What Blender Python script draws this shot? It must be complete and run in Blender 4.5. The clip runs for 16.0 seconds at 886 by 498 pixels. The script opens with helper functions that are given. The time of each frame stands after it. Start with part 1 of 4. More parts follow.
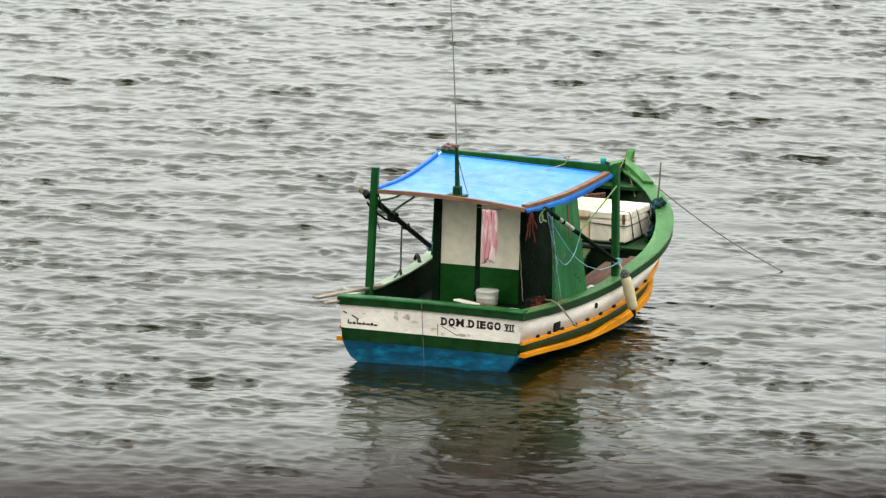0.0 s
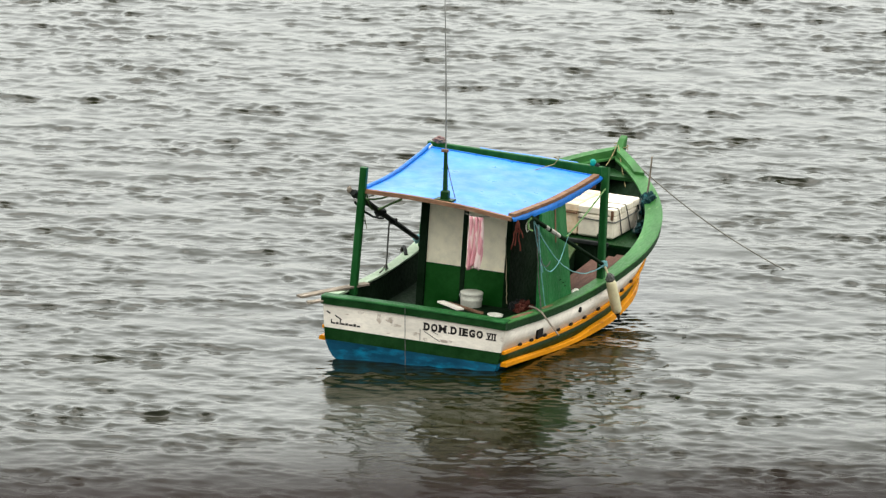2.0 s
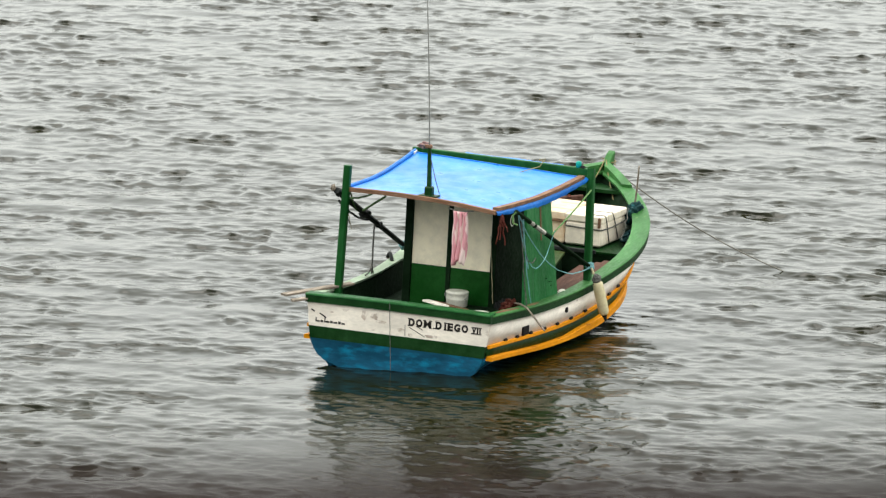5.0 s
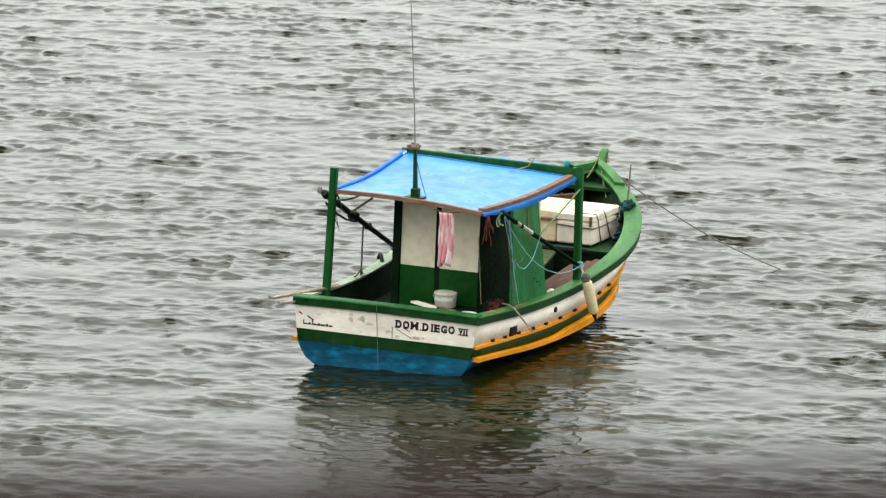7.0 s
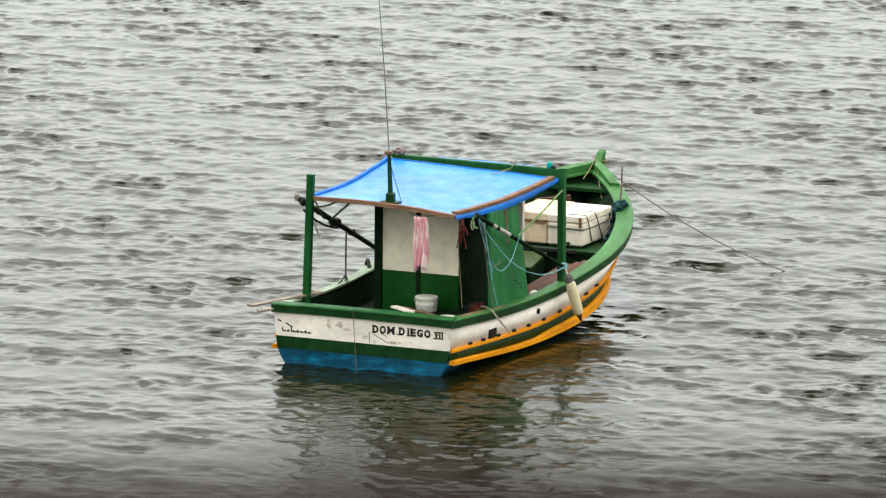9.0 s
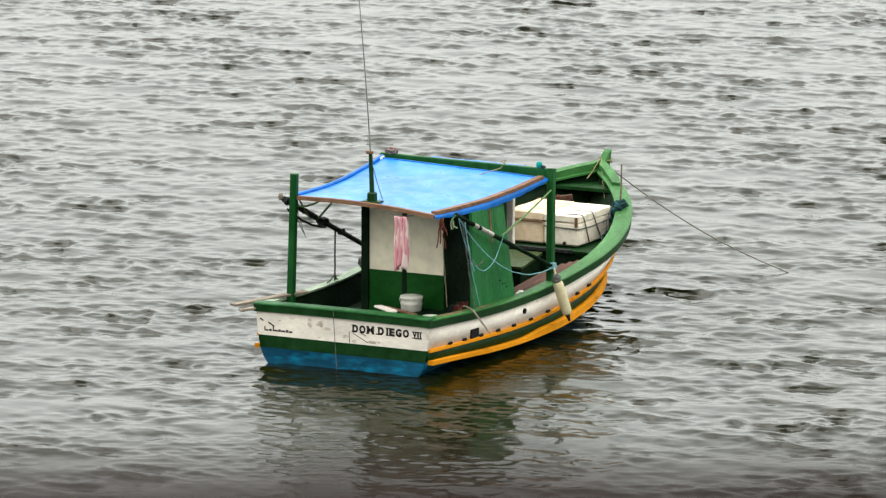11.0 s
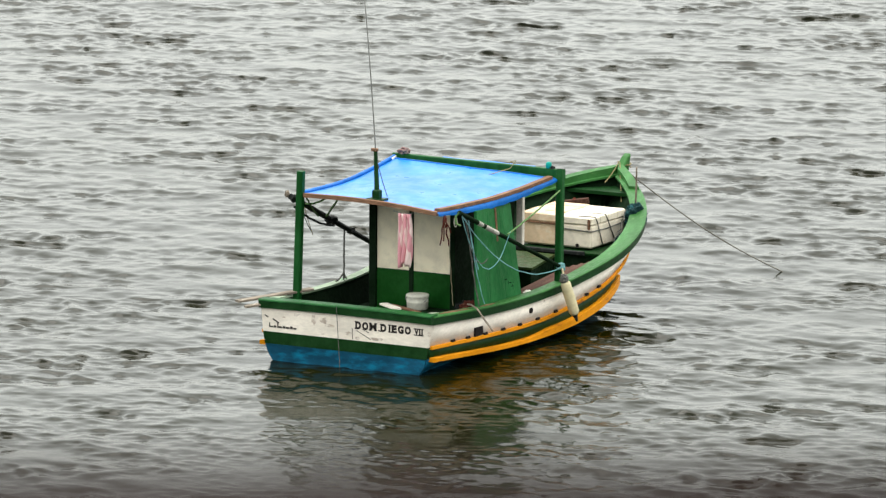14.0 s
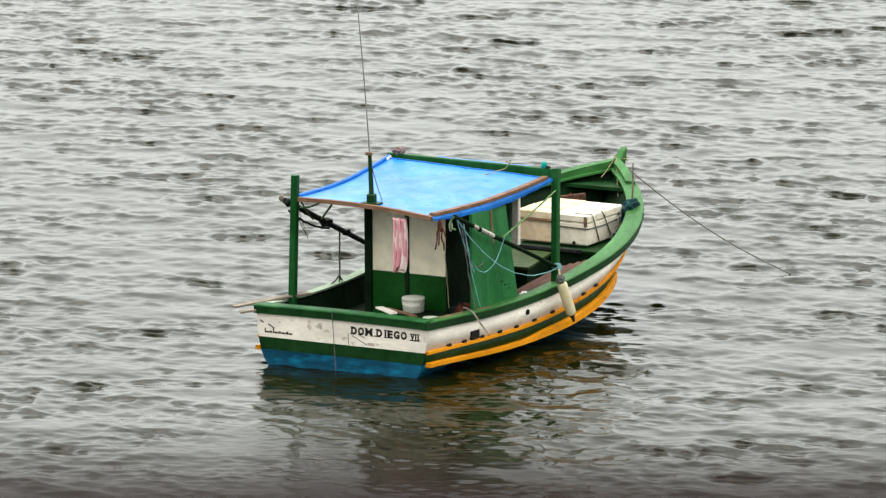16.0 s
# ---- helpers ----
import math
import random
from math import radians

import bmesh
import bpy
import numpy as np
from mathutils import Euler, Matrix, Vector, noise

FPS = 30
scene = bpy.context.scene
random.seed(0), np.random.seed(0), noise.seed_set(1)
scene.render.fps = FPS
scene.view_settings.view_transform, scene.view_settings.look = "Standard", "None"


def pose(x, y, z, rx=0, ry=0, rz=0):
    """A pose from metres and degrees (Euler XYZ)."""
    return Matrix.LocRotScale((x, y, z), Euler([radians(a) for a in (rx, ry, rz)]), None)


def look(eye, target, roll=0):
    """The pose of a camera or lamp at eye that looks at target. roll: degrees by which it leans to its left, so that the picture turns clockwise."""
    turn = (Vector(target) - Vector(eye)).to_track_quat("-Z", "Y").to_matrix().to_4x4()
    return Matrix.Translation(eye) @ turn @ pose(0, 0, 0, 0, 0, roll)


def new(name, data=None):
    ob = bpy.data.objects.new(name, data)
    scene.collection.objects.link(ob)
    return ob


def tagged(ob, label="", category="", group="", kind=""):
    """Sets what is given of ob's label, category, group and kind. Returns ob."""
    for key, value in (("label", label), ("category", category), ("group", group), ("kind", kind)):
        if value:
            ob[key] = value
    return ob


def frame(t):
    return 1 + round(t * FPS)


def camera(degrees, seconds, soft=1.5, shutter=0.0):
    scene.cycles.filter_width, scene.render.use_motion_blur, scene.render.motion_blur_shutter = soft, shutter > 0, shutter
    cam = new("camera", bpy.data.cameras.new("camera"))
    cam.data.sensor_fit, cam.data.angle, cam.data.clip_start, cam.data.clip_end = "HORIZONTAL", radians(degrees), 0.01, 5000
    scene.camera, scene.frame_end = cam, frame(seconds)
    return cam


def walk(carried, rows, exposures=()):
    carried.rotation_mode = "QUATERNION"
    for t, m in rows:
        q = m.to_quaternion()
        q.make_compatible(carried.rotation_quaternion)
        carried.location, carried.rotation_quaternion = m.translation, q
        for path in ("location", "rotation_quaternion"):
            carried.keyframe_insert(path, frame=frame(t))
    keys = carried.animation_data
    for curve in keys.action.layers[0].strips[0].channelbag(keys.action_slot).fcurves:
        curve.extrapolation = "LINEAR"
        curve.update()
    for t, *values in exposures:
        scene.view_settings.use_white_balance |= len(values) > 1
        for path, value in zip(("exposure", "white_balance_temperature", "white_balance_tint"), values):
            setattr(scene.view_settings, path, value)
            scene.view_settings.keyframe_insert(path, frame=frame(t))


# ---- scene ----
cam = camera(9.0, 16.0, soft=1.3)
EYE = (0.0, -60.79, 12.13)
walk(cam, [(0.0, pose(*EYE, 79.9, 0, 0)), (16.0, pose(*EYE, 79.9, 0, 0))])

# a long lens: the shore wall just before it lies far out of focus
cam.data.dof.use_dof, cam.data.dof.focus_distance, cam.data.dof.aperture_fstop = True, 61.5, 8.0

# The boat's way: seconds, x, y, z, heading, bow up, heel to starboard (degrees).
BOAT_ROWS = [
    (0.0, -0.144, 0.135, 0.029, -20.53, -1.09, 1.24),
    (0.5, -0.157, 0.173, 0.027, -20.68, -1.00, -2.01),
    (1.0, -0.194, 0.096, -0.010, -20.76, 0.45, -2.56),
    (1.5, -0.269, 0.251, -0.066, -20.90, 1.47, 0.75),
    (2.0, -0.351, 0.223, -0.032, -21.11, 0.83, 4.18),
    (2.5, -0.398, 0.166, 0.001, -21.18, 0.06, 3.74),
    (3.0, -0.409, 0.151, -0.003, -21.20, 0.04, 0.11),
    (3.5, -0.421, -0.037, 0.021, -21.22, -0.07, -2.23),
    (4.0, -0.460, -0.101, 0.046, -21.59, -0.73, -0.45),
    (4.5, -0.487, -0.106, 0.078, -21.60, -1.84, 2.56),
    (5.0, -0.511, -0.112, 0.072, -21.26, -1.29, 2.81),
    (5.5, -0.550, -0.073, 0.030, -21.46, -0.50, -0.02),
    (6.0, -0.592, -0.038, 0.003, -22.04, -0.31, -2.01),
    (6.5, -0.624, -0.053, 0.021, -22.27, -0.71, -0.47),
    (7.0, -0.647, -0.089, 0.047, -21.96, -0.83, 2.22),
    (7.5, -0.705, -0.001, 0.019, -22.20, -0.48, 2.71),
    (8.0, -0.748, 0.003, -0.045, -22.52, 0.71, 0.92),
    (8.5, -0.809, 0.031, -0.066, -23.26, 0.81, -0.57),
    (9.0, -0.884, -0.035, -0.023, -24.27, -0.29, 0.49),
    (9.5, -0.980, -0.044, 0.015, -25.30, -0.76, 2.37),
    (10.0, -1.028, -0.072, -0.000, -25.79, -0.17, 2.62),
    (10.5, -1.047, -0.074, -0.031, -26.18, 0.41, 1.08),
    (11.0, -1.098, -0.043, -0.016, -27.01, -0.09, 0.19),
    (11.5, -1.195, -0.020, 0.040, -28.21, -1.16, 1.43),
    (12.0, -1.199, -0.095, 0.032, -28.35, -0.78, 2.39),
    (12.5, -1.165, -0.029, -0.030, -28.39, 0.34, 1.88),
    (13.0, -1.120, -0.044, -0.042, -28.51, 0.44, 0.48),
    (13.5, -1.083, -0.037, -0.015, -28.66, -0.02, -0.39),
    (14.0, -1.065, 0.063, -0.001, -28.89, -0.71, 0.00),
    (14.5, -1.046, -0.190, 0.042, -28.84, -1.08, 0.98),
    (15.0, -1.038, -0.138, 0.008, -28.72, -0.62, 0.29),
    (15.5, -1.064, -0.092, -0.025, -28.96, 0.29, -0.99),
    (16.0, -1.103, -0.154, -0.016, -28.91, 0.41, -0.05),
]

# ---- world and light: an overcast day ----
world = bpy.data.worlds.new("overcast")
scene.world = world
world.use_nodes = True
wn, wl = world.node_tree.nodes, world.node_tree.links
sky = wn.new("ShaderNodeTexSky")
sky.sky_type, sky.sun_disc = "NISHITA", False
sky.sun_elevation, sky.sun_rotation, sky.dust_density = radians(63), radians(-20), 4.0
weak = wn.new("ShaderNodeVectorMath")
weak.operation = "SCALE"
weak.inputs["Scale"].default_value = 0.09
wl.new(sky.outputs[0], weak.inputs[0])
cloud = wn.new("ShaderNodeMix")
cloud.data_type = "RGBA"
cloud.inputs[0].default_value = 0.86
wl.new(weak.outputs[0], cloud.inputs[6])
cloud.inputs[7].default_value = (0.97, 1.0, 0.955, 1)
wl.new(cloud.outputs[2], wn["Background"].inputs[0])
# the usual overcast sky: the zenith is brighter than the horizon
tc = wn.new("ShaderNodeTexCoord")
xyz = wn.new("ShaderNodeSeparateXYZ")
wl.new(tc.outputs["Generated"], xyz.inputs[0])
rise = wn.new("ShaderNodeMapRange")
rise.inputs[1].default_value, rise.inputs[2].default_value = 0.0, 1.0
rise.inputs[3].default_value, rise.inputs[4].default_value = 1.16, 3.45
wl.new(xyz.outputs[2], rise.inputs[0])
# and the clouds before the sun, out over the sea, are brighter than those over the land
glow = wn.new("ShaderNodeMapRange")
glow.inputs[1].default_value, glow.inputs[2].default_value = -1.0, 1.0
glow.inputs[3].default_value, glow.inputs[4].default_value = 1.0, 1.43
wl.new(xyz.outputs[1], glow.inputs[0])
both = wn.new("ShaderNodeMath")
both.operation = "MULTIPLY"
wl.new(rise.outputs[0], both.inputs[0])
wl.new(glow.outputs[0], both.inputs[1])
wl.new(both.outputs[0], wn["Background"].inputs[1])
sun = new("sun", bpy.data.lights.new("sun", "SUN"))
sun.data.energy, sun.data.angle, sun.data.color = 1.5, radians(35), (1.0, 0.97, 0.92)
sun.matrix_world = look((-6, 16, 34), (0, 0, 0))
scene.view_settings.exposure = 0.0


# ---- materials ----
def nodes_of(name):
    m = bpy.data.materials.new(name)
    m.use_nodes = True
    return m, m.node_tree.nodes, m.node_tree.links, m.node_tree.nodes["Principled BSDF"]


def surface(name, colour, rough=0.5, worn=None, wear=0.55, stain=0.35, grain=(1, 1, 1), scale=6.0, bump=0.15, metal=0.0, gloss=0.10, soft=0.07, speck=0.45):
    """Painted or raw surface: mottled at two scales, stained, worn through to a second colour, with fine relief."""
    m, n, l, b = nodes_of(name)
    tc = n.new("ShaderNodeTexCoord")
    mp = n.new("ShaderNodeMapping")
    mp.inputs["Scale"].default_value = grain
    l.new(tc.outputs["Object"], mp.inputs[0])

    def noise_at(s, detail=4.0, src=mp.outputs[0]):
        t = n.new("ShaderNodeTexNoise")
        t.inputs["Scale"].default_value, t.inputs["Detail"].default_value = s, detail
        t.inputs["Roughness"].default_value = 0.62
        l.new(src, t.inputs["Vector"])
        return t

    def ramp(src, a, c, lo=0.0, hi=1.0):
        r = n.new("ShaderNodeMapRange")
        r.inputs[1].default_value, r.inputs[2].default_value = a, c
        r.inputs[3].default_value, r.inputs[4].default_value = lo, hi
        l.new(src, r.inputs[0])
        return r.outputs[0]

    def mix(f, a, c):
        x = n.new("ShaderNodeMix")
        x.data_type = "RGBA"
        l.new(f, x.inputs[0])
        for k, v in ((6, a), (7, c)):
            if isinstance(v, tuple):
                x.inputs[k].default_value = (*v, 1)
            else:
                l.new(v, x.inputs[k])
        return x.outputs[2]

    big, fine = noise_at(scale * 0.35), noise_at(scale * 4, 6)
    dark = tuple(c * (1 - stain) for c in colour)
    lite = tuple(min(1, c * 1.18 + 0.01) for c in colour)
    col = mix(ramp(big.outputs[0], 0.35, 0.68), dark, lite)
    col = mix(ramp(fine.outputs[0], 0.42, 0.75, 0, speck), col, tuple(c * 0.62 for c in colour))
    if worn:
        spots = noise_at(scale * 1.3, 8)
        col = mix(ramp(spots.outputs[0], wear, wear + soft, 0, 0.85), col, worn)
    l.new(col, b.inputs["Base Color"])
    l.new(ramp(fine.outputs[0], 0.3, 0.7, max(0.03, rough - 0.12), min(1, rough + 0.15)), b.inputs["Roughness"])
    b.inputs["Metallic"].default_value = metal
    b.inputs["Specular IOR Level"].default_value = gloss
    bp = n.new("ShaderNodeBump")
    bp.inputs["Strength"].default_value, bp.inputs["Distance"].default_value = bump, 0.02
    l.new(fine.outputs[0], bp.inputs["Height"])
    l.new(bp.outputs[0], b.inputs["Normal"])
    return m


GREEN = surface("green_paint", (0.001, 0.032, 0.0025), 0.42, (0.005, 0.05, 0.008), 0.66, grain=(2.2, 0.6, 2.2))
RAIL = surface("faded_green_paint", (0.030, 0.125, 0.026), 0.5, (0.10, 0.19, 0.07), 0.62, 0.35, grain=(2, 0.5, 2))
# the green at a third: bulwark lining, deck, wheelhouse walls, smaller parts
DEEP = surface("deep_green", (0.0007, 0.011, 0.0013), 0.7, (0.002, 0.005, 0.002), 0.62, gloss=0.04)
WHITE = surface("white_paint", (0.75, 0.68, 0.59), 0.5, (0.36, 0.27, 0.22), 0.64, 0.14, grain=(1, 1, 2.5), scale=4)
PANEL = surface("cream_panel", (0.80, 0.72, 0.55), 0.5, None, 0.7, 0.1, scale=2)
YELLOW = surface("yellow_paint", (0.68, 0.25, 0.001), 0.45, (0.20, 0.05, 0.01), 0.60, 0.25, grain=(1.4, 0.35, 1.4), scale=9)
BLUE = surface("blue_bottom_paint", (0.0004, 0.070, 0.135), 0.5, (0.0008, 0.200, 0.34), 0.49, 0.6, grain=(0.5, 0.5, 1.3), scale=7, soft=0.3)
TARP = surface("blue_tarpaulin", (0.002, 0.138, 0.51), 0.36, (0.020, 0.22, 0.63), 0.47, 0.2, grain=(0.8, 0.8, 1.0), scale=1.6, bump=0.1, soft=0.3, speck=0.1, gloss=0.2)
# dark blue of the rolled edges; on the hem it also paints in shade
TARP_EDGE = surface("dark_blue_tarpaulin", (0.001, 0.115, 0.43), 0.4, None, 0.6, 0.3, scale=6)
WOOD = surface("weathered_wood", (0.20, 0.105, 0.06), 0.75, (0.30, 0.22, 0.17), 0.6, 0.45, grain=(0.6, 6, 6), scale=7, bump=0.4)
PLANK = surface("grey_plank", (0.22, 0.18, 0.14), 0.8, (0.42, 0.37, 0.32), 0.58, 0.4, grain=(6, 1, 6), scale=6, bump=0.4)
BROWN = surface("brown_boards", (0.075, 0.034, 0.022), 0.8, (0.12, 0.07, 0.05), 0.62, 0.4, grain=(6, 0.8, 6))
STAINED = surface("stained_foam_box", (0.60, 0.44, 0.29), 0.65, (0.70, 0.60, 0.46), 0.52, 0.25, scale=4, soft=0.14, bump=0.2)
FOAM = surface("white_foam_box", (0.70, 0.62, 0.50), 0.6, (0.44, 0.34, 0.22), 0.59, 0.22, scale=4, soft=0.14, bump=0.2)
BLACK = surface("black_gear", (0.014, 0.016, 0.015), 0.6, (0.05, 0.05, 0.045), 0.6)
HOLE = surface("dark_opening", (0.012, 0.009, 0.008), 0.9)
FENDER = surface("yellowed_plastic", (0.66, 0.58, 0.36), 0.45, (0.40, 0.30, 0.14), 0.64, 0.2, scale=10)
BUCKET = surface("white_plastic", (0.66, 0.64, 0.55), 0.4, (0.4, 0.37, 0.28), 0.68, 0.15, scale=8)
ROPE = surface("teal_rope", (0.16, 0.36, 0.38), 0.85, (0.3, 0.42, 0.42), 0.55, 0.4, scale=40)
ROPE_G = surface("green_rope", (0.10, 0.20, 0.07), 0.85, (0.28, 0.30, 0.14), 0.55, 0.4, scale=40)
ROPE_B = surface("grey_rope", (0.10, 0.10, 0.09), 0.85, (0.22, 0.2, 0.17), 0.55, 0.4, scale=40)
ROPE_T = surface("tan_rope", (0.45, 0.38, 0.24), 0.85, (0.3, 0.22, 0.12), 0.55, 0.3, scale=40)
NET = surface("dark_teal_net", (0.008, 0.04, 0.042), 0.9, (0.02, 0.10, 0.11), 0.58, 0.5, scale=14, bump=0.8)
RUST = surface("red_brown_net", (0.12, 0.028, 0.018), 0.85, (0.22, 0.09, 0.06), 0.56, 0.5, scale=20, bump=0.6)
STEEL = surface("dull_steel", (0.30, 0.30, 0.28), 0.45, None, 0.6, 0.3, metal=0.7, scale=20)
TEAL = surface("teal_plastic", (0.0, 0.26, 0.21), 0.45)
BOARD = surface("light_green_paint", (0.010, 0.115, 0.026), 0.45, (0.004, 0.05, 0.012), 0.66, 0.25, grain=(2, 2, 0.7))
PINK = surface("pink_float", (0.20, 0.12, 0.11), 0.7, (0.12, 0.11, 0.09), 0.52)
SLEEVE = surface("grey_cloth", (0.46, 0.44, 0.38), 0.9, (0.2, 0.2, 0.17), 0.58, 0.3, scale=16)
ROPE_D = surface("dirty_tan_rope", (0.26, 0.21, 0.10), 0.85, (0.14, 0.12, 0.06), 0.55, 0.3, scale=40)
ROPE_S = surface("wet_rope", (0.17, 0.155, 0.13), 0.8, (0.2, 0.19, 0.16), 0.55, 0.3, scale=40)
OLIVE = surface("olive_green_paint", (0.022, 0.044, 0.007), 0.6, (0.036, 0.030, 0.006), 0.56, 0.3)
POST = surface("mid_green_paint", (0.004, 0.070, 0.011), 0.5, (0.02, 0.10, 0.03), 0.64, 0.35, grain=(3, 3, 0.8))
CABIN = surface("fresh_green_paint", (0.0015, 0.060, 0.003), 0.5, (0.001, 0.035, 0.003), 0.62, 0.3)
# port rail cap: wear and the sky's reflection, both put into one pale colour
PALE = surface("worn_skylit_green_paint", (0.26, 0.33, 0.23), 0.6, (0.08, 0.20, 0.09), 0.6, 0.3)
SCUFF = surface("scuffed_paint", (0.48, 0.40, 0.33), 0.6, (0.72, 0.65, 0.57), 0.46, 0.3, scale=14, soft=0.1)
INK = surface("black_paint", (0.02, 0.016, 0.014), 0.5, (0.16, 0.13, 0.11), 0.68, scale=12)
WALL = surface("red_brown_wall_paint", (0.009, 0.0045, 0.004), 0.9, (0.006, 0.0035, 0.003), 0.6, 0.3, gloss=0.0)


def towel_material():
    m, n, l, b = nodes_of("striped_towel")
    tc, sp = n.new("ShaderNodeTexCoord"), n.new("ShaderNodeSeparateXYZ")
    warp = n.new("ShaderNodeTexNoise")
    warp.inputs["Scale"].default_value = 3.0
    l.new(tc.outputs["UV"], warp.inputs["Vector"])
    bent = n.new("ShaderNodeMix")
    bent.data_type = "RGBA"
    bent.blend_type = "ADD"
    bent.inputs[0].default_value = 0.45
    l.new(tc.outputs["UV"], bent.inputs[6])
    l.new(warp.outputs[1], bent.inputs[7])
    l.new(bent.outputs[2], sp.inputs[0])
    wv = n.new("ShaderNodeMath")
    wv.operation = "MULTIPLY"
    wv.inputs[1].default_value = 23.0
    l.new(sp.outputs[0], wv.inputs[0])
    sn = n.new("ShaderNodeMath")
    sn.operation = "SINE"
    l.new(wv.outputs[0], sn.inputs[0])
    cr = n.new("ShaderNodeValToRGB")
    cr.color_ramp.elements[0].position, cr.color_ramp.elements[0].color = 0.0, (0.60, 0.27, 0.30, 1)
    cr.color_ramp.elements[1].position, cr.color_ramp.elements[1].color = 0.6, (0.76, 0.58, 0.55, 1)
    l.new(sn.outputs[0], cr.inputs[0])
    l.new(cr.outputs[0], b.inputs["Base Color"])
    b.inputs["Roughness"].default_value = 0.95
    return m


TOWEL = towel_material()


def water_material():
    m, n, l, b = nodes_of("sea_water")
    tc = n.new("ShaderNodeTexCoord")
    mp = n.new("ShaderNodeMapping")
    mp.inputs["Scale"].default_value = (1.0, 1.25, 1.0)
    mp.inputs["Rotation"].default_value = (0, 0, radians(-20))
    l.new(tc.outputs["Object"], mp.inputs[0])
    height = None
    for s, k in ((20.0, 0.024), (46.0, 0.011)):
        t = n.new("ShaderNodeTexNoise")
        t.inputs["Scale"].default_value, t.inputs["Detail"].default_value = s, 2.0
        l.new(mp.outputs[0], t.inputs["Vector"])
        a = n.new("ShaderNodeMath")
        a.operation = "MULTIPLY_ADD"
        a.inputs[1].default_value = k
        l.new(t.outputs[0], a.inputs[0])
        if height:
            l.new(height, a.inputs[2])
        else:
            a.inputs[2].default_value = 0
        height = a.outputs[0]
    bp = n.new("ShaderNodeBump")
    bp.inputs["Strength"].default_value, bp.inputs["Distance"].default_value = 1.0, 0.05
    ruffle = n.new("ShaderNodeAttribute")
    ruffle.attribute_name = "ruffle"
    fine = n.new("ShaderNodeMath")
    fine.operation = "MULTIPLY"
    l.new(height, fine.inputs[0])
    l.new(ruffle.outputs["Fac"], fine.inputs[1])
    l.new(fine.outputs[0], bp.inputs["Height"])
    l.new(bp.outputs[0], b.inputs["Normal"])
    t = n.new("ShaderNodeTexNoise")
    t.inputs["Scale"].default_value = 0.25
    l.new(tc.outputs["Object"], t.inputs["Vector"])
    x = n.new("ShaderNodeMix")
    x.data_type = "RGBA"
    l.new(t.outputs[0], x.inputs[0])
    x.inputs[6].default_value, x.inputs[7].default_value = (0.0042, 0.0046, 0.0002, 1), (0.0066, 0.0072, 0.0003, 1)
    l.new(x.outputs[2], b.inputs["Base Color"])
    b.inputs["Roughness"].default_value, b.inputs["IOR"].default_value = 0.07, 1.33
    b.inputs["Specular IOR Level"].default_value = 0.19
    return m


# ---- the sea: one sheet to the horizon ----
def axis(lo, hi, step, reach, coarser=None):
    mid = np.arange(lo, hi + step / 2, step)
    if coarser:
        mid = np.concatenate([np.arange(lo, coarser[0], step), np.arange(coarser[0], hi, coarser[1])])
    lo, hi = mid[0], mid[-1]
    out, d = [], step
    while sum(out) < reach:
        d *= 1.45
        out.append(d)
    far = np.cumsum(out)
    return np.concatenate([lo - far[::-1], mid, hi + far])


DRIFT = (-0.20, -0.90)


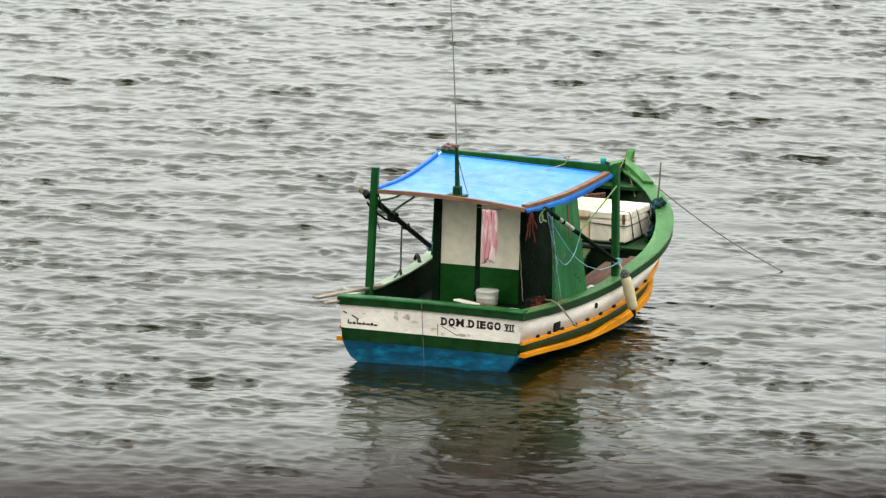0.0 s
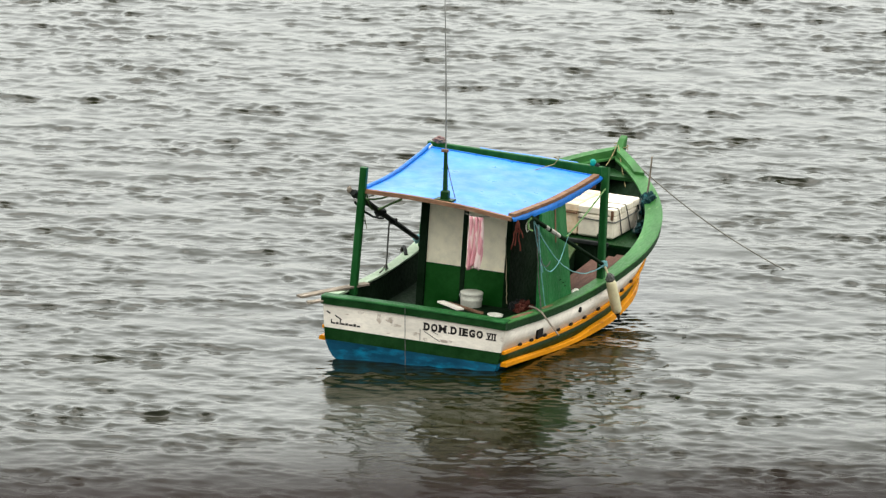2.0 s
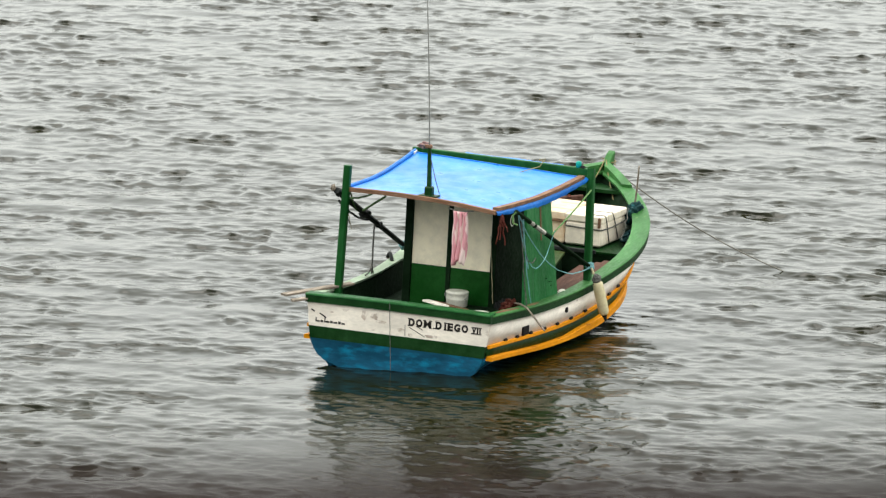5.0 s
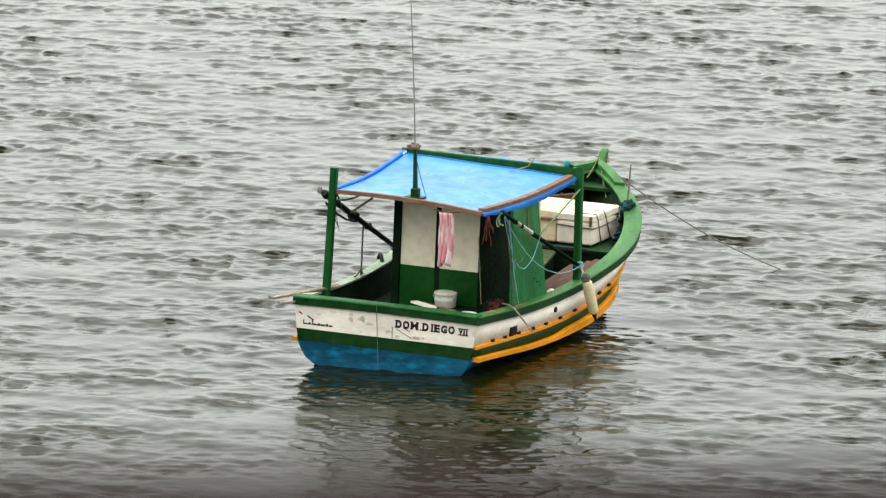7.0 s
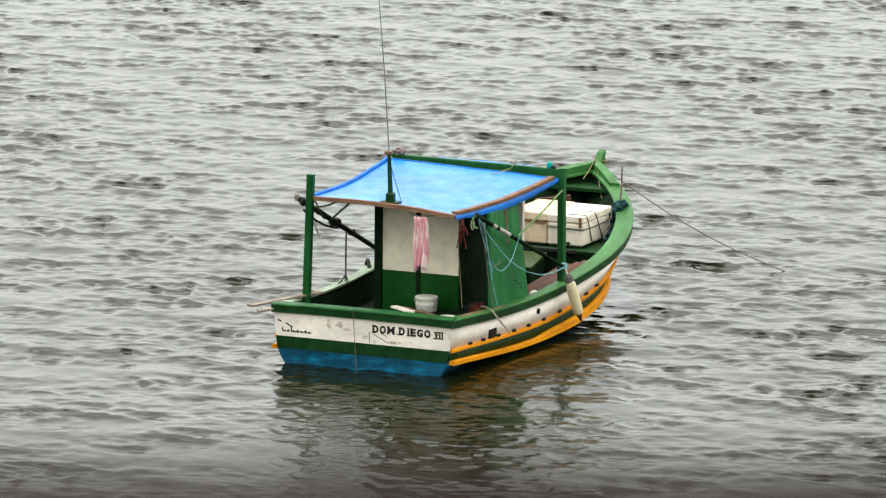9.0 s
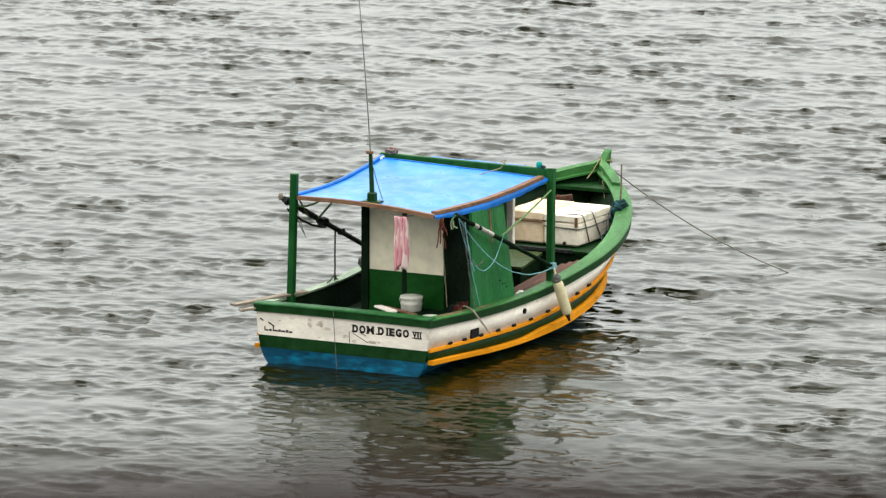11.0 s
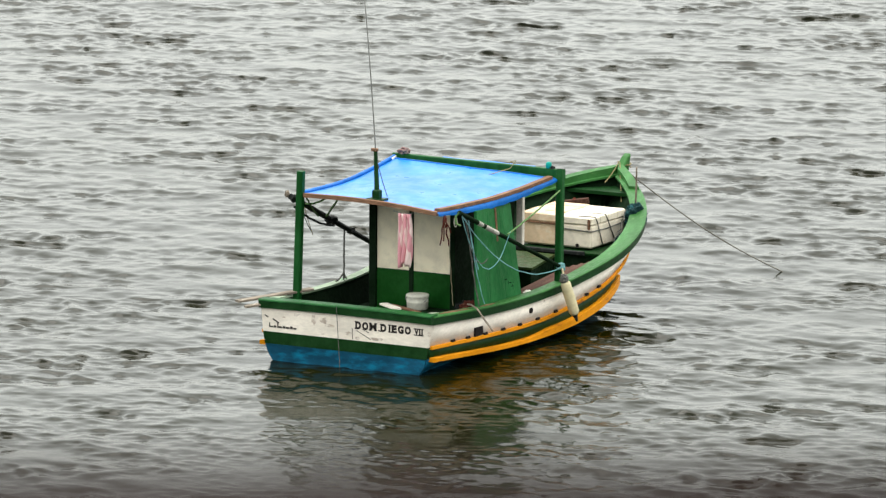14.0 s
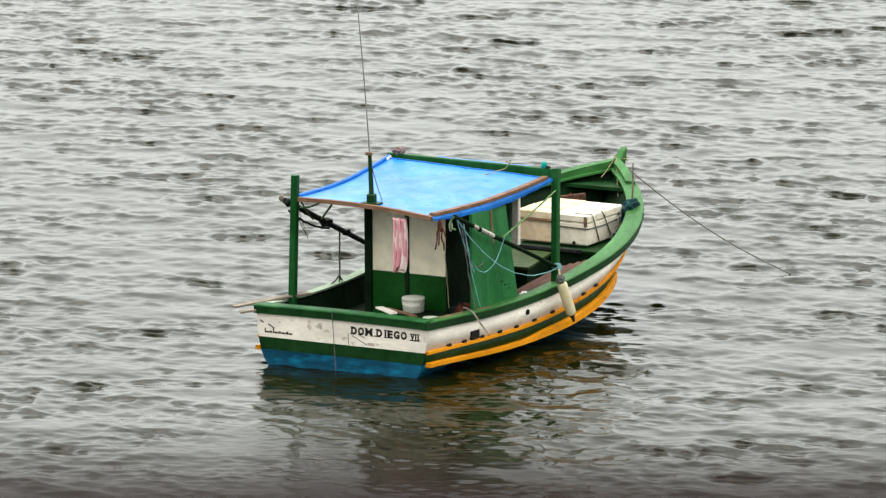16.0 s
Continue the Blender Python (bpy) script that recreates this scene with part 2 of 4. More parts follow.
def make_sea():
    rng = np.random.default_rng(5)
    xs, ys = axis(-7.6, 11.0, 0.034, 3000), axis(-9.5, 47.0, 0.026, 3000, (18.0, 0.046))
    X, Y = np.meshgrid(xs.astype(np.float32), ys.astype(np.float32), indexing="ij")
    near = np.clip((10.8 - np.abs(X - 1.7)) / 1.5, 0, 1) * np.clip((30.2 - np.abs(Y - 18.75)) / 2, 0, 1)
    Z, ripple, PX, PY = (np.zeros_like(X) for _ in range(4))
    gust = np.ones_like(X)
    for lam, a, size in ((5.5, 15, 0.22), (3.4, 70, 0.22), (2.3, 128, 0.24), (1.5, 100, 0.24), (1.15, 40, 0.18), (0.9, 80, 0.18)):
        w = 2 * math.pi / lam
        gust += np.float32(size) * np.sin(np.float32(w * math.cos(radians(a))) * X + np.float32(w * math.sin(radians(a))) * Y + np.float32(rng.random() * 6.283))
    gust = np.clip(gust, 0.25, 1.9)
    for k in range(140):
        lam = 0.10 * (2.4 / 0.10) ** ((k + rng.random()) / 140)
        a = radians(-109 + rng.normal(0, 50))
        kx, ky, w = math.cos(a), math.sin(a), 2 * math.pi / lam
        amp = 0.0033 * lam * math.exp(-(math.log(lam / 0.38) / 1.35) ** 2) * (0.5 + rng.random())
        phase = np.float32(w * kx) * X + np.float32(w * ky) * Y + np.float32(rng.random() * 6.283)
        wave = np.float32(amp) * np.sin(phase)
        push = np.float32(0.72 * amp) * np.cos(phase) * (gust if lam < 0.8 else 1)
        PX += np.float32(kx) * push
        PY += np.float32(ky) * push
        if lam < 0.28:
            ripple += wave * gust
        else:
            Z += wave * gust if lam < 0.8 else wave
    # calmer along the way of the boat's shelter
    along = np.clip((Y + 4.0) / 14.5, 0, 1)
    shelter = np.exp(-((X + 0.1 - 2.3 * along) / 1.8) ** 6 - ((Y - 3.2) / 10.8) ** 6)
    Z = Z * (1 - 0.66 * shelter) + ripple * (1 - 0.1 * shelter)
    # crests draw together, and the wind leans them forward: the faces towards the shore are short and steep
    DX, DY = PX * (1 - 0.5 * shelter) + 1.9 * Z * math.cos(radians(-109)), PY * (1 - 0.5 * shelter) + 1.9 * Z * math.sin(radians(-109))
    V = np.stack([X + DX * near, Y + DY * near, Z * near], -1).reshape(-1, 3)
    nx, ny = X.shape
    i = (np.arange(nx - 1)[:, None] * ny + np.arange(ny - 1)[None, :]).ravel()
    F = np.stack([i, i + ny, i + ny + 1, i + 1], -1)
    me = bpy.data.meshes.new("water")
    me.vertices.add(len(V))
    me.vertices.foreach_set("co", V.astype(np.float32).ravel())
    me.loops.add(F.size)
    me.loops.foreach_set("vertex_index", F.astype(np.int32).ravel())
    me.polygons.add(len(F))
    me.polygons.foreach_set("loop_start", np.arange(0, F.size, 4, dtype=np.int32))
    me.polygons.foreach_set("use_smooth", np.ones(len(F), bool))
    me.update()
    me.validate()
    me.attributes.new("ruffle", "FLOAT", "POINT").data.foreach_set("value", (1 + 0.6 * shelter).astype(np.float32).ravel())
    me.materials.append(water_material())
    return tagged(new("water", me), "grey-green choppy sea reflecting an overcast sky", "sea", kind="structure")


sea = make_sea()


# ---- the shore: the wall over which the sea is seen, and the terrace behind it ----
def block(name, x0, x1, y0, y1, z0, z1, material, label, category):
    bm = bmesh.new()
    bmesh.ops.create_cube(bm, size=1.0, matrix=Matrix.Translation(((x0 + x1) / 2, (y0 + y1) / 2, (z0 + z1) / 2)) @ Matrix.Diagonal((x1 - x0, y1 - y0, z1 - z0, 1)))
    bmesh.ops.bevel(bm, geom=bm.edges[:], offset=0.012, segments=2, affect="EDGES")
    me = bpy.data.meshes.new(name)
    bm.to_mesh(me)
    bm.free()
    me.materials.append(material)
    return tagged(new(name, me), label, category, kind="structure")


block("wall_shore", -14, 14, -59.61, -59.36, -1.5, 11.8205, WALL, "dark red-brown parapet of the shore wall", "wall")
block("floor_terrace", -14, 14, -64.0, -59.614, 10.2, 10.55, WALL, "dark red-brown terrace behind the parapet", "floor")

# ---- helpers for things aboard ----
RIDERS = []


def thing(name, loc, label, category, group=""):
    ob = new(name)
    ob.location = loc
    ob.empty_display_size = 0.1
    RIDERS.append((ob, Matrix.Translation(loc)))
    return tagged(ob, label, category, group)


def base_of(ob):
    while ob.parent:
        ob = ob.parent
    return Vector(ob.location)


def part(name, bm, material, parent, label="", smooth=False, hull_part=False):
    """Links a bmesh, drawn in the boat's own metres, as one mesh under a thing or a part."""
    if hull_part:
        for v in bm.verts:
            v.co.x += middle(v.co.y)
    bmesh.ops.recalc_face_normals(bm, faces=bm.faces)
    bmesh.ops.translate(bm, verts=bm.verts, vec=-base_of(parent))
    me = bpy.data.meshes.new(name)
    bm.to_mesh(me)
    bm.free()
    me.materials.append(material)
    if smooth:
        for p in me.polygons:
            p.use_smooth = True
    ob = new(name, me)
    ob.parent = parent
    return tagged(ob, label)


def same(name, me, parent, loc):
    ob = new(name, me)
    ob.parent = parent
    ob.location = Vector(loc) - base_of(parent)
    return ob


def solid(bm, rows, closed=False):
    """Skins rows of points; the ends are capped when each row is a ring."""
    vs = [[bm.verts.new(p) for p in r] for r in rows]
    n = len(rows[0])
    for a, b in zip(vs, vs[1:]):
        for i in range(n if closed else n - 1):
            j = (i + 1) % n
            bm.faces.new((a[i], a[j], b[j], b[i]))
    if closed:
        bm.faces.new(vs[0])
        bm.faces.new(vs[-1][::-1])
    return bm


def sweep(rings):
    return solid(bmesh.new(), rings, True)


def box(x0, x1, y0, y1, z0, z1, bevel=0.006, bm=None, turn=None):
    bm = bm or bmesh.new()
    r = bmesh.ops.create_cube(bm, size=1.0, matrix=Matrix.Translation(((x0 + x1) / 2, (y0 + y1) / 2, (z0 + z1) / 2)) @ (turn or Matrix()) @ Matrix.Diagonal((x1 - x0, y1 - y0, z1 - z0, 1)))
    if bevel:
        es = list({e for v in r["verts"] for e in v.link_edges})
        bmesh.ops.bevel(bm, geom=es, offset=bevel, segments=1, affect="EDGES")
    return bm


def beam(a, b, w, h=None, bevel=0.006, end=None):
    """A squared timber from a to b; end is the size at b."""
    a, b, h = Vector(a), Vector(b), h or w
    d = (b - a).normalized()
    up = Vector((0, 1, 0)) if abs(d.z) > 0.8 else Vector((0, 0, 1))
    s = d.cross(up).normalized()
    u = s.cross(d)
    rings = []
    for p, k in ((a, 1.0), (b, end or 1.0)):
        x, y, c = w / 2 * k, h / 2 * k, min(w, h) * 0.14
        rings.append([p + s * i + u * j for i, j in ((-x + c, -y), (x - c, -y), (x, -y + c), (x, y - c), (x - c, y), (-x + c, y), (-x, y - c), (-x, -y + c))])
    return sweep(rings)


def tube(points, r, sides=8, taper=1.0, bm=None):
    pts = [Vector(p) for p in points]
    rings = []
    for i, p in enumerate(pts):
        d = (pts[min(i + 1, len(pts) - 1)] - pts[max(i - 1, 0)]).normalized()
        up = Vector((0, 0, 1)) if abs(d.z) < 0.9 else Vector((1, 0, 0))
        s = d.cross(up).normalized()
        u = s.cross(d)
        k = r * (1 + (taper - 1) * i / (len(pts) - 1))
        rings.append([p + k * (math.cos(q) * s + math.sin(q) * u) for q in (2 * math.pi * j / sides for j in range(sides))])
    return solid(bm or bmesh.new(), rings, True)


def hang(a, b, sag, n=14, wob=0.0, seed=1):
    """Points of a slack line from a to b."""
    a, b, rng = Vector(a), Vector(b), random.Random(seed)
    out = []
    for i in range(n + 1):
        s = i / n
        p = a.lerp(b, s) - Vector((0, 0, sag * 4 * s * (1 - s)))
        if 0 < i < n:
            p += Vector([rng.uniform(-wob, wob) for _ in range(3)])
        out.append(p)
    return out


def lathe(profile, at, sides=20, cap=True):
    bm = bmesh.new()
    rings = [[Vector(at) + Vector((r * math.cos(q), r * math.sin(q), z)) for q in (2 * math.pi * j / sides for j in range(sides))] for r, z in profile]
    return solid(bm, rings, True)


def lump(at, size, seed, rough=0.35, sub=3):
    """A heap of net or cloth."""
    bm = bmesh.new()
    bmesh.ops.create_icosphere(bm, subdivisions=sub, radius=1.0)
    off = Vector((seed * 7.3, seed * 3.1, seed))
    for v in bm.verts:
        k = 1 + rough * noise.noise(v.co * 2.2 + off) + rough * 0.5 * noise.noise(v.co * 6 + off)
        v.co = Vector(at) + Vector([c * s * k for c, s in zip(v.co, size)])
    return bm


def curve(table):
    ys, zs = [p[0] for p in table], [p[1] for p in table]
    return lambda y: float(np.interp(y, ys, zs))


def smooth_curve(table):
    f = curve(table)
    return lambda y: sum(f(max(table[0][0], min(table[-1][0], y + d))) for d in (-0.45, -0.3, -0.15, 0, 0.15, 0.3, 0.45)) / 7


# ---- the hull's lines: y from the transom (0) to the stem (6.6), z from the waterline ----
BOW = 6.6
rail_z = smooth_curve([(0, .545), (.5, .51), (1, .492), (1.5, .482), (2, .497), (2.5, .52), (3, .577), (3.5, .65), (4, .73), (4.5, .815), (5, .91), (5.5, 1.013), (6, 1.107), (6.6, 1.22)])
upper_z = smooth_curve([(0, .292), (.5, .277), (1, .26), (1.5, .257), (2, .257), (2.5, .288), (3, .36), (3.5, .438), (4, .528), (4.5, .622), (5.5, .79), (6.6, .95)])
lower_z = smooth_curve([(0, .162), (.5, .138), (1, .108), (1.5, .09), (2, .092), (2.5, .115), (3, .16), (3.5, .221), (4, .295), (4.5, .36), (5.5, .48), (6.6, .62)])


def middle(y):
    """The hull's own middle line, a little out of true."""
    return float(np.interp(y, (0, 2, 3.2, 4.5, 6.6), (0, 0.065, 0.08, 0.04, 0.03)))


def trued(p):
    return Vector((p[0] + middle(p[1]), p[1], p[2]))


def half(y):
    return max(0.0, beam_at(y) - middle(y))


def beam_at(y):
    if y < 3.6:
        return 1.36 - 0.29 * ((3.6 - y) / 3.6) ** 1.08
    return 1.36 * max(0.0, 1 - min(1.0, (y - 3.6) / 3.0) ** 2.25)


def flare(y):
    return max(0.0, (y - 2.8) / 3.8) ** 1.4


def at_rail(y, side=1, dx=0.0, dz=0.0):
    return Vector((side * max(0.0, half(y) + dx), y, rail_z(y) + dz))


def at_upper(y, side=1, dx=0.0, dz=0.0):
    return Vector((side * max(0.0, half(y) * (0.985 - 0.28 * flare(y)) + dx), y * (1 - 0.022 * (y / BOW) ** 3), upper_z(y) + dz))


def at_lower(y, side=1, dx=0.0, dz=0.0):
    return Vector((side * max(0.0, half(y) * (0.98 - 0.52 * flare(y)) + dx), y * (1 - 0.045 * (y / BOW) ** 3), lower_z(y) + dz))


def at_bilge(y, side=1):
    p = at_lower(y, side)
    return Vector((p.x * (0.965 - 0.17 * min(1, y / 1.2) - 0.10 * flare(y)), p.y, p.z - 0.085))


def at_water(y, side=1):
    return Vector((side * half(y) * (0.80 - 0.20 * min(1, y / 1.2) - 0.40 * flare(y)), y * (1 - 0.16 * (y / BOW) ** 3), -0.08))


def at_keel(y, side=1):
    return Vector((side * half(y) * (0.6 - 0.5 * flare(y)), y * (1 - 0.22 * (y / BOW) ** 3), -0.34))


STATIONS = [BOW * (1 - (1 - i / 44) ** 1.35) for i in range(45)]


def strip(lines, side, thick, seams=()):
    """Planking between the given lines, with its thickness inward."""
    rings = []
    for y in STATIONS:
        outer = [f(y, side) for f in lines]
        inner = [Vector((p.x - side * min(thick, abs(p.x)), p.y, p.z)) for p in outer[::-1]]
        rings.append(outer + inner)
    return sweep(rings)


def run(line, side, out, inward, lo, hi, y0=0.0, y1=BOW, grow=None, n=44):
    """A batten along a hull line; grow(y) is added to its height."""
    rings = []
    for i in range(n + 1):
        y = y0 + (y1 - y0) * (1 - (1 - i / n) ** 1.35)
        g = grow(y) if grow else 0.0
        a, b = line(y, side, out), line(y, side, -inward)
        rings.append([Vector((b.x, b.y, b.z + lo)), Vector((a.x, a.y, a.z + lo)), Vector((a.x, a.y, a.z + hi * 0.75 + g)), Vector((a.x - side * min(abs(a.x), 0.012), a.y, a.z + hi + g)), Vector((b.x, b.y, b.z + hi + g))])
    return sweep(rings)


# ---- the boat ----
boat = thing("fishing_boat", (0, 0, 0), "small wooden fishing boat painted green, white, yellow and blue, moored afloat", "boat")

hull = part("hull", strip([at_lower, at_bilge, at_water, at_keel], 1, 0.05), BLUE, boat, "blue-painted wooden bottom", True, hull_part=True)
part("bottom_planking", strip([at_lower, at_bilge, at_water, at_keel], -1, 0.05), BLUE, hull, "", True, hull_part=True)
for side in (1, -1):
    part("white_strake", strip([at_rail, at_upper], side, 0.035), WHITE, boat, "white-painted side planking, stained", True, hull_part=True)
    part("green_strake", strip([at_upper, at_lower], side, 0.035), GREEN, boat, "green-painted side planking", True, hull_part=True)
    part("rubbing_strake", run(at_upper, side, 0.028, 0.01, -0.025, 0.012, y1=6.4), YELLOW, boat, "thin yellow rubbing strake", hull_part=True)
    part("spray_rail", run(at_lower, side, 0.065, 0.01, -0.03, 0.018, y1=4.58, grow=lambda y: 0.030 * min(1, max(0, (y - 2.0) / 0.35)) + 0.008 * max(0, y - 2.35)), YELLOW, boat, "broad yellow lower rubbing strake", hull_part=True)
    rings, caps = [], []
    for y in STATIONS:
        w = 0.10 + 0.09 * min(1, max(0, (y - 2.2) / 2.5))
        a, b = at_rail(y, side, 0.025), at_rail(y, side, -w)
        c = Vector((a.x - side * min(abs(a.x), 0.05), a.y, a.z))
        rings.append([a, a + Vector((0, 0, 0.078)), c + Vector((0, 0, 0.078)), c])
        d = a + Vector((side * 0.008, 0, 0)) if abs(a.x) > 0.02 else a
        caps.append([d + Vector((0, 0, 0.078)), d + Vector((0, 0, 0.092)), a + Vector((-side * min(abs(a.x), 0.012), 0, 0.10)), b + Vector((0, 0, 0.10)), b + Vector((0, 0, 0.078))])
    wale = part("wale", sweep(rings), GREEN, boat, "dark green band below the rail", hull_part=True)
    aft = 0 if side > 0 else 22
    if aft:
        part("rail_cap", sweep(caps[:aft + 1]), PALE, boat, "worn rail cap, pale with the sky's reflection in its colour", hull_part=True)
    part("rail_cap", sweep(caps[aft:]), RAIL, boat, "green rail cap with faded top", hull_part=True)
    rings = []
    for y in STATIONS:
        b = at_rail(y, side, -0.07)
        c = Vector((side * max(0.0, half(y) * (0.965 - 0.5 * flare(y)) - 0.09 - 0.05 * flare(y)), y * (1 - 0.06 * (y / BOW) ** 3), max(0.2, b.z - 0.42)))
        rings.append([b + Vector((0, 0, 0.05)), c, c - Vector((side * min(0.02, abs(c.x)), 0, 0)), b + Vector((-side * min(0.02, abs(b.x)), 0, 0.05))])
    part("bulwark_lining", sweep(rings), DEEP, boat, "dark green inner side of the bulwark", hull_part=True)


def transom_board(rows, y0=-0.03, y1=0.03):
    """A board across the stern from rows of (half width, z)."""
    bm = bmesh.new()
    ring = [(w, z) for w, z in rows] + [(-w, z) for w, z in rows[::-1]]
    return solid(bm, [[Vector((x, y, z)) for x, z in ring] for y in (y0, y1)], True)


transom = part("transom", transom_board([(0.62, -0.16), (0.84, -0.09), (0.93, -0.03), (0.98, 0.04), (1.005, 0.10), (1.022, 0.15)]), BLUE, boat, "blue lower part of the stern")
part("green_band", transom_board([(1.022, 0.15), (1.048, 0.285)], -0.034), GREEN, transom)
part("white_board", transom_board([(1.048, 0.285), (1.076, 0.545)], -0.03), WHITE, transom, "white stern board with scuffs")
rings, caps = [], []
for i in range(25):
    x = -1.095 + 2.19 * i / 24
    c = 0.545 + 0.012 * (1 - (x / 1.12) ** 2)
    rings.append([Vector((x, -0.055, c)), Vector((x, -0.055, c + 0.078)), Vector((x, 0.0, c + 0.078)), Vector((x, 0.0, c))])
    caps.append([Vector((x, -0.062, c + 0.078)), Vector((x, -0.058, c + 0.092)), Vector((x, -0.04, c + 0.10)), Vector((x, 0.09, c + 0.10)), Vector((x, 0.09, c + 0.06)), Vector((x, 0.0, c + 0.078))])
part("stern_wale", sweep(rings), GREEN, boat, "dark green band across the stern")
part("stern_cap", sweep(caps), POST, boat, "green stern rail with worn top edge")

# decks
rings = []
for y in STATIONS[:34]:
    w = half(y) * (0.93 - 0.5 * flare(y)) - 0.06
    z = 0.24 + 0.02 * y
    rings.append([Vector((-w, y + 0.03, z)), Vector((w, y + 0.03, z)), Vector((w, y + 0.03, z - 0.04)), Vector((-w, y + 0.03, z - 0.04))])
part("deck", sweep(rings), DEEP, boat, "dark green deck with worn spots", hull_part=True)
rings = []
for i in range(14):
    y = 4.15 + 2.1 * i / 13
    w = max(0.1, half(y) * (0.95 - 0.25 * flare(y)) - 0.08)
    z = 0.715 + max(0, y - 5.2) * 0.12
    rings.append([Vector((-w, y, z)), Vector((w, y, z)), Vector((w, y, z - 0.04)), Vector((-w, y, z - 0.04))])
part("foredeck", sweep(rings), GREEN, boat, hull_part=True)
# a low block added before the bulkhead, narrowing forward; its olive top paints the lit deck
for nm, inset, z0, z1, mat, lab in (("deck_piece_base", 0.03, 0.27, 0.652, DEEP, "dark green base added under the olive deck piece"), ("fore_deck_piece", 0.0, 0.652, 0.682, OLIVE, "olive-green raised piece standing for the lit forward deck")):
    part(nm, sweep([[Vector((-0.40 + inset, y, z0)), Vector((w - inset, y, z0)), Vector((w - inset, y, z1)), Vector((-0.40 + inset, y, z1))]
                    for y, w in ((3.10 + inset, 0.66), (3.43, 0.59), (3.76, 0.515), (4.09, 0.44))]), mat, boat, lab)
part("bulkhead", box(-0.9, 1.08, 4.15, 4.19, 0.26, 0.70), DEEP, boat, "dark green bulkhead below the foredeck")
# a near-black strip stands in for the dark gap below the boxes
part("gap_strip", box(-0.16, 0.80, 4.10, 4.15, 0.69, 0.735, 0.006), BLACK, boat, "near-black strip drawn for the dark gap under the fish boxes")
for y0, y1, w in ((0.22, 0.80, 0.06), (1.02, 1.30, 0.035)):
    rings = []
    for i in range(9):
        y = y0 + (y1 - y0) * i / 8
        k = 0.2 + 0.8 * math.sin(math.pi * (i + 0.5) / 9) * (0.8 + 0.2 * math.sin(3.7 * i))
        a, b = at_rail(y, 1, -0.03 + 0.02 * k, 0.098), at_rail(y, 1, -0.03 - w * k, 0.098)
        rings.append([a, a + Vector((0, 0, 0.004)), b + Vector((0, 0, 0.004)), b])
    part("bare_patch", sweep(rings), WOOD, boat, "bare brown wood where the rail's paint is worn off", hull_part=True)
part("stern_bench", box(-0.05, 0.98, 0.62, 1.40, 0.41, 0.45), DEEP, boat)

# stem, chocks at the bow
stem = bmesh.new()
ring = [(5.40, -0.3), (6.12, 0.5), (6.52, 0.95), (6.65, 1.3), (6.72, 1.50), (6.64, 1.47), (6.52, 1.36), (6.47, 1.05), (6.02, 0.5), (5.25, -0.3)]
solid(stem, [[Vector((x, y, z)) for y, z in ring] for x in (-0.042, 0.052)], True)
bmesh.ops.bevel(stem, geom=stem.edges[:], offset=0.012, segments=1, affect="EDGES")
part("stem_post", stem, RAIL, boat, "green stem post rising above the rail", hull_part=True)
for side in (1, -1):
    rings = []
    for i in range(9):
        first = 5.95 if side > 0 else 5.15
        y = first + (6.57 - first) * i / 8
        a, b = at_rail(y, side, 0.0, 0.085), at_rail(y, side, -0.13, 0.085)
        h = 0.05 + 0.06 * i / 8
        rings.append([a, a + Vector((0, 0, h)), b + Vector((0, 0, h)), b])
    part("bow_chock", sweep(rings), RAIL, boat, "raised green chock at the bow", hull_part=True)
part("breasthook", sweep([[Vector((-w, y, 1.10)), Vector((w, y, 1.10)), Vector((w, y, 1.14)), Vector((-w, y, 1.14))] for w, y in ((0.42, 5.95), (0.24, 6.28), (0.04, 6.52))]), GREEN, boat, hull_part=True)

# openings in the side
y = 0.943
q = trued(at_upper(y, 1))
part("scupper_door", box(q.x - 0.02, q.x + 0.022, 0.855, 1.03, q.z + 0.018, q.z + 0.115, 0.004), HOLE, boat, "dark square scupper opening")
bm = box(-0.014, 0.014, -0.042, 0.042, -0.014, 0.024, 0.010)
scup = bpy.data.meshes.new("scupper")
bm.to_mesh(scup)
bm.free()
scup.materials.append(HOLE)
for side in (1, -1):
    for y in (0.43, 0.73, 1.08, 1.44, 1.78, 2.15, 2.53, 3.22, 3.52):
        same("scupper", scup, boat, trued(at_upper(y, side, 0.012, 0.014)))
m = trued(at_rail(2.0, 1).lerp(at_upper(2.0, 1), 0.38))
bm = bmesh.new()
bmesh.ops.create_cone(bm, cap_ends=True, segments=14, radius1=0.032, radius2=0.032, depth=0.03, matrix=Matrix.Translation(m) @ Matrix.Rotation(radians(90), 4, "Y"))
part("drain", bm, HOLE, boat, "round dark drain hole")

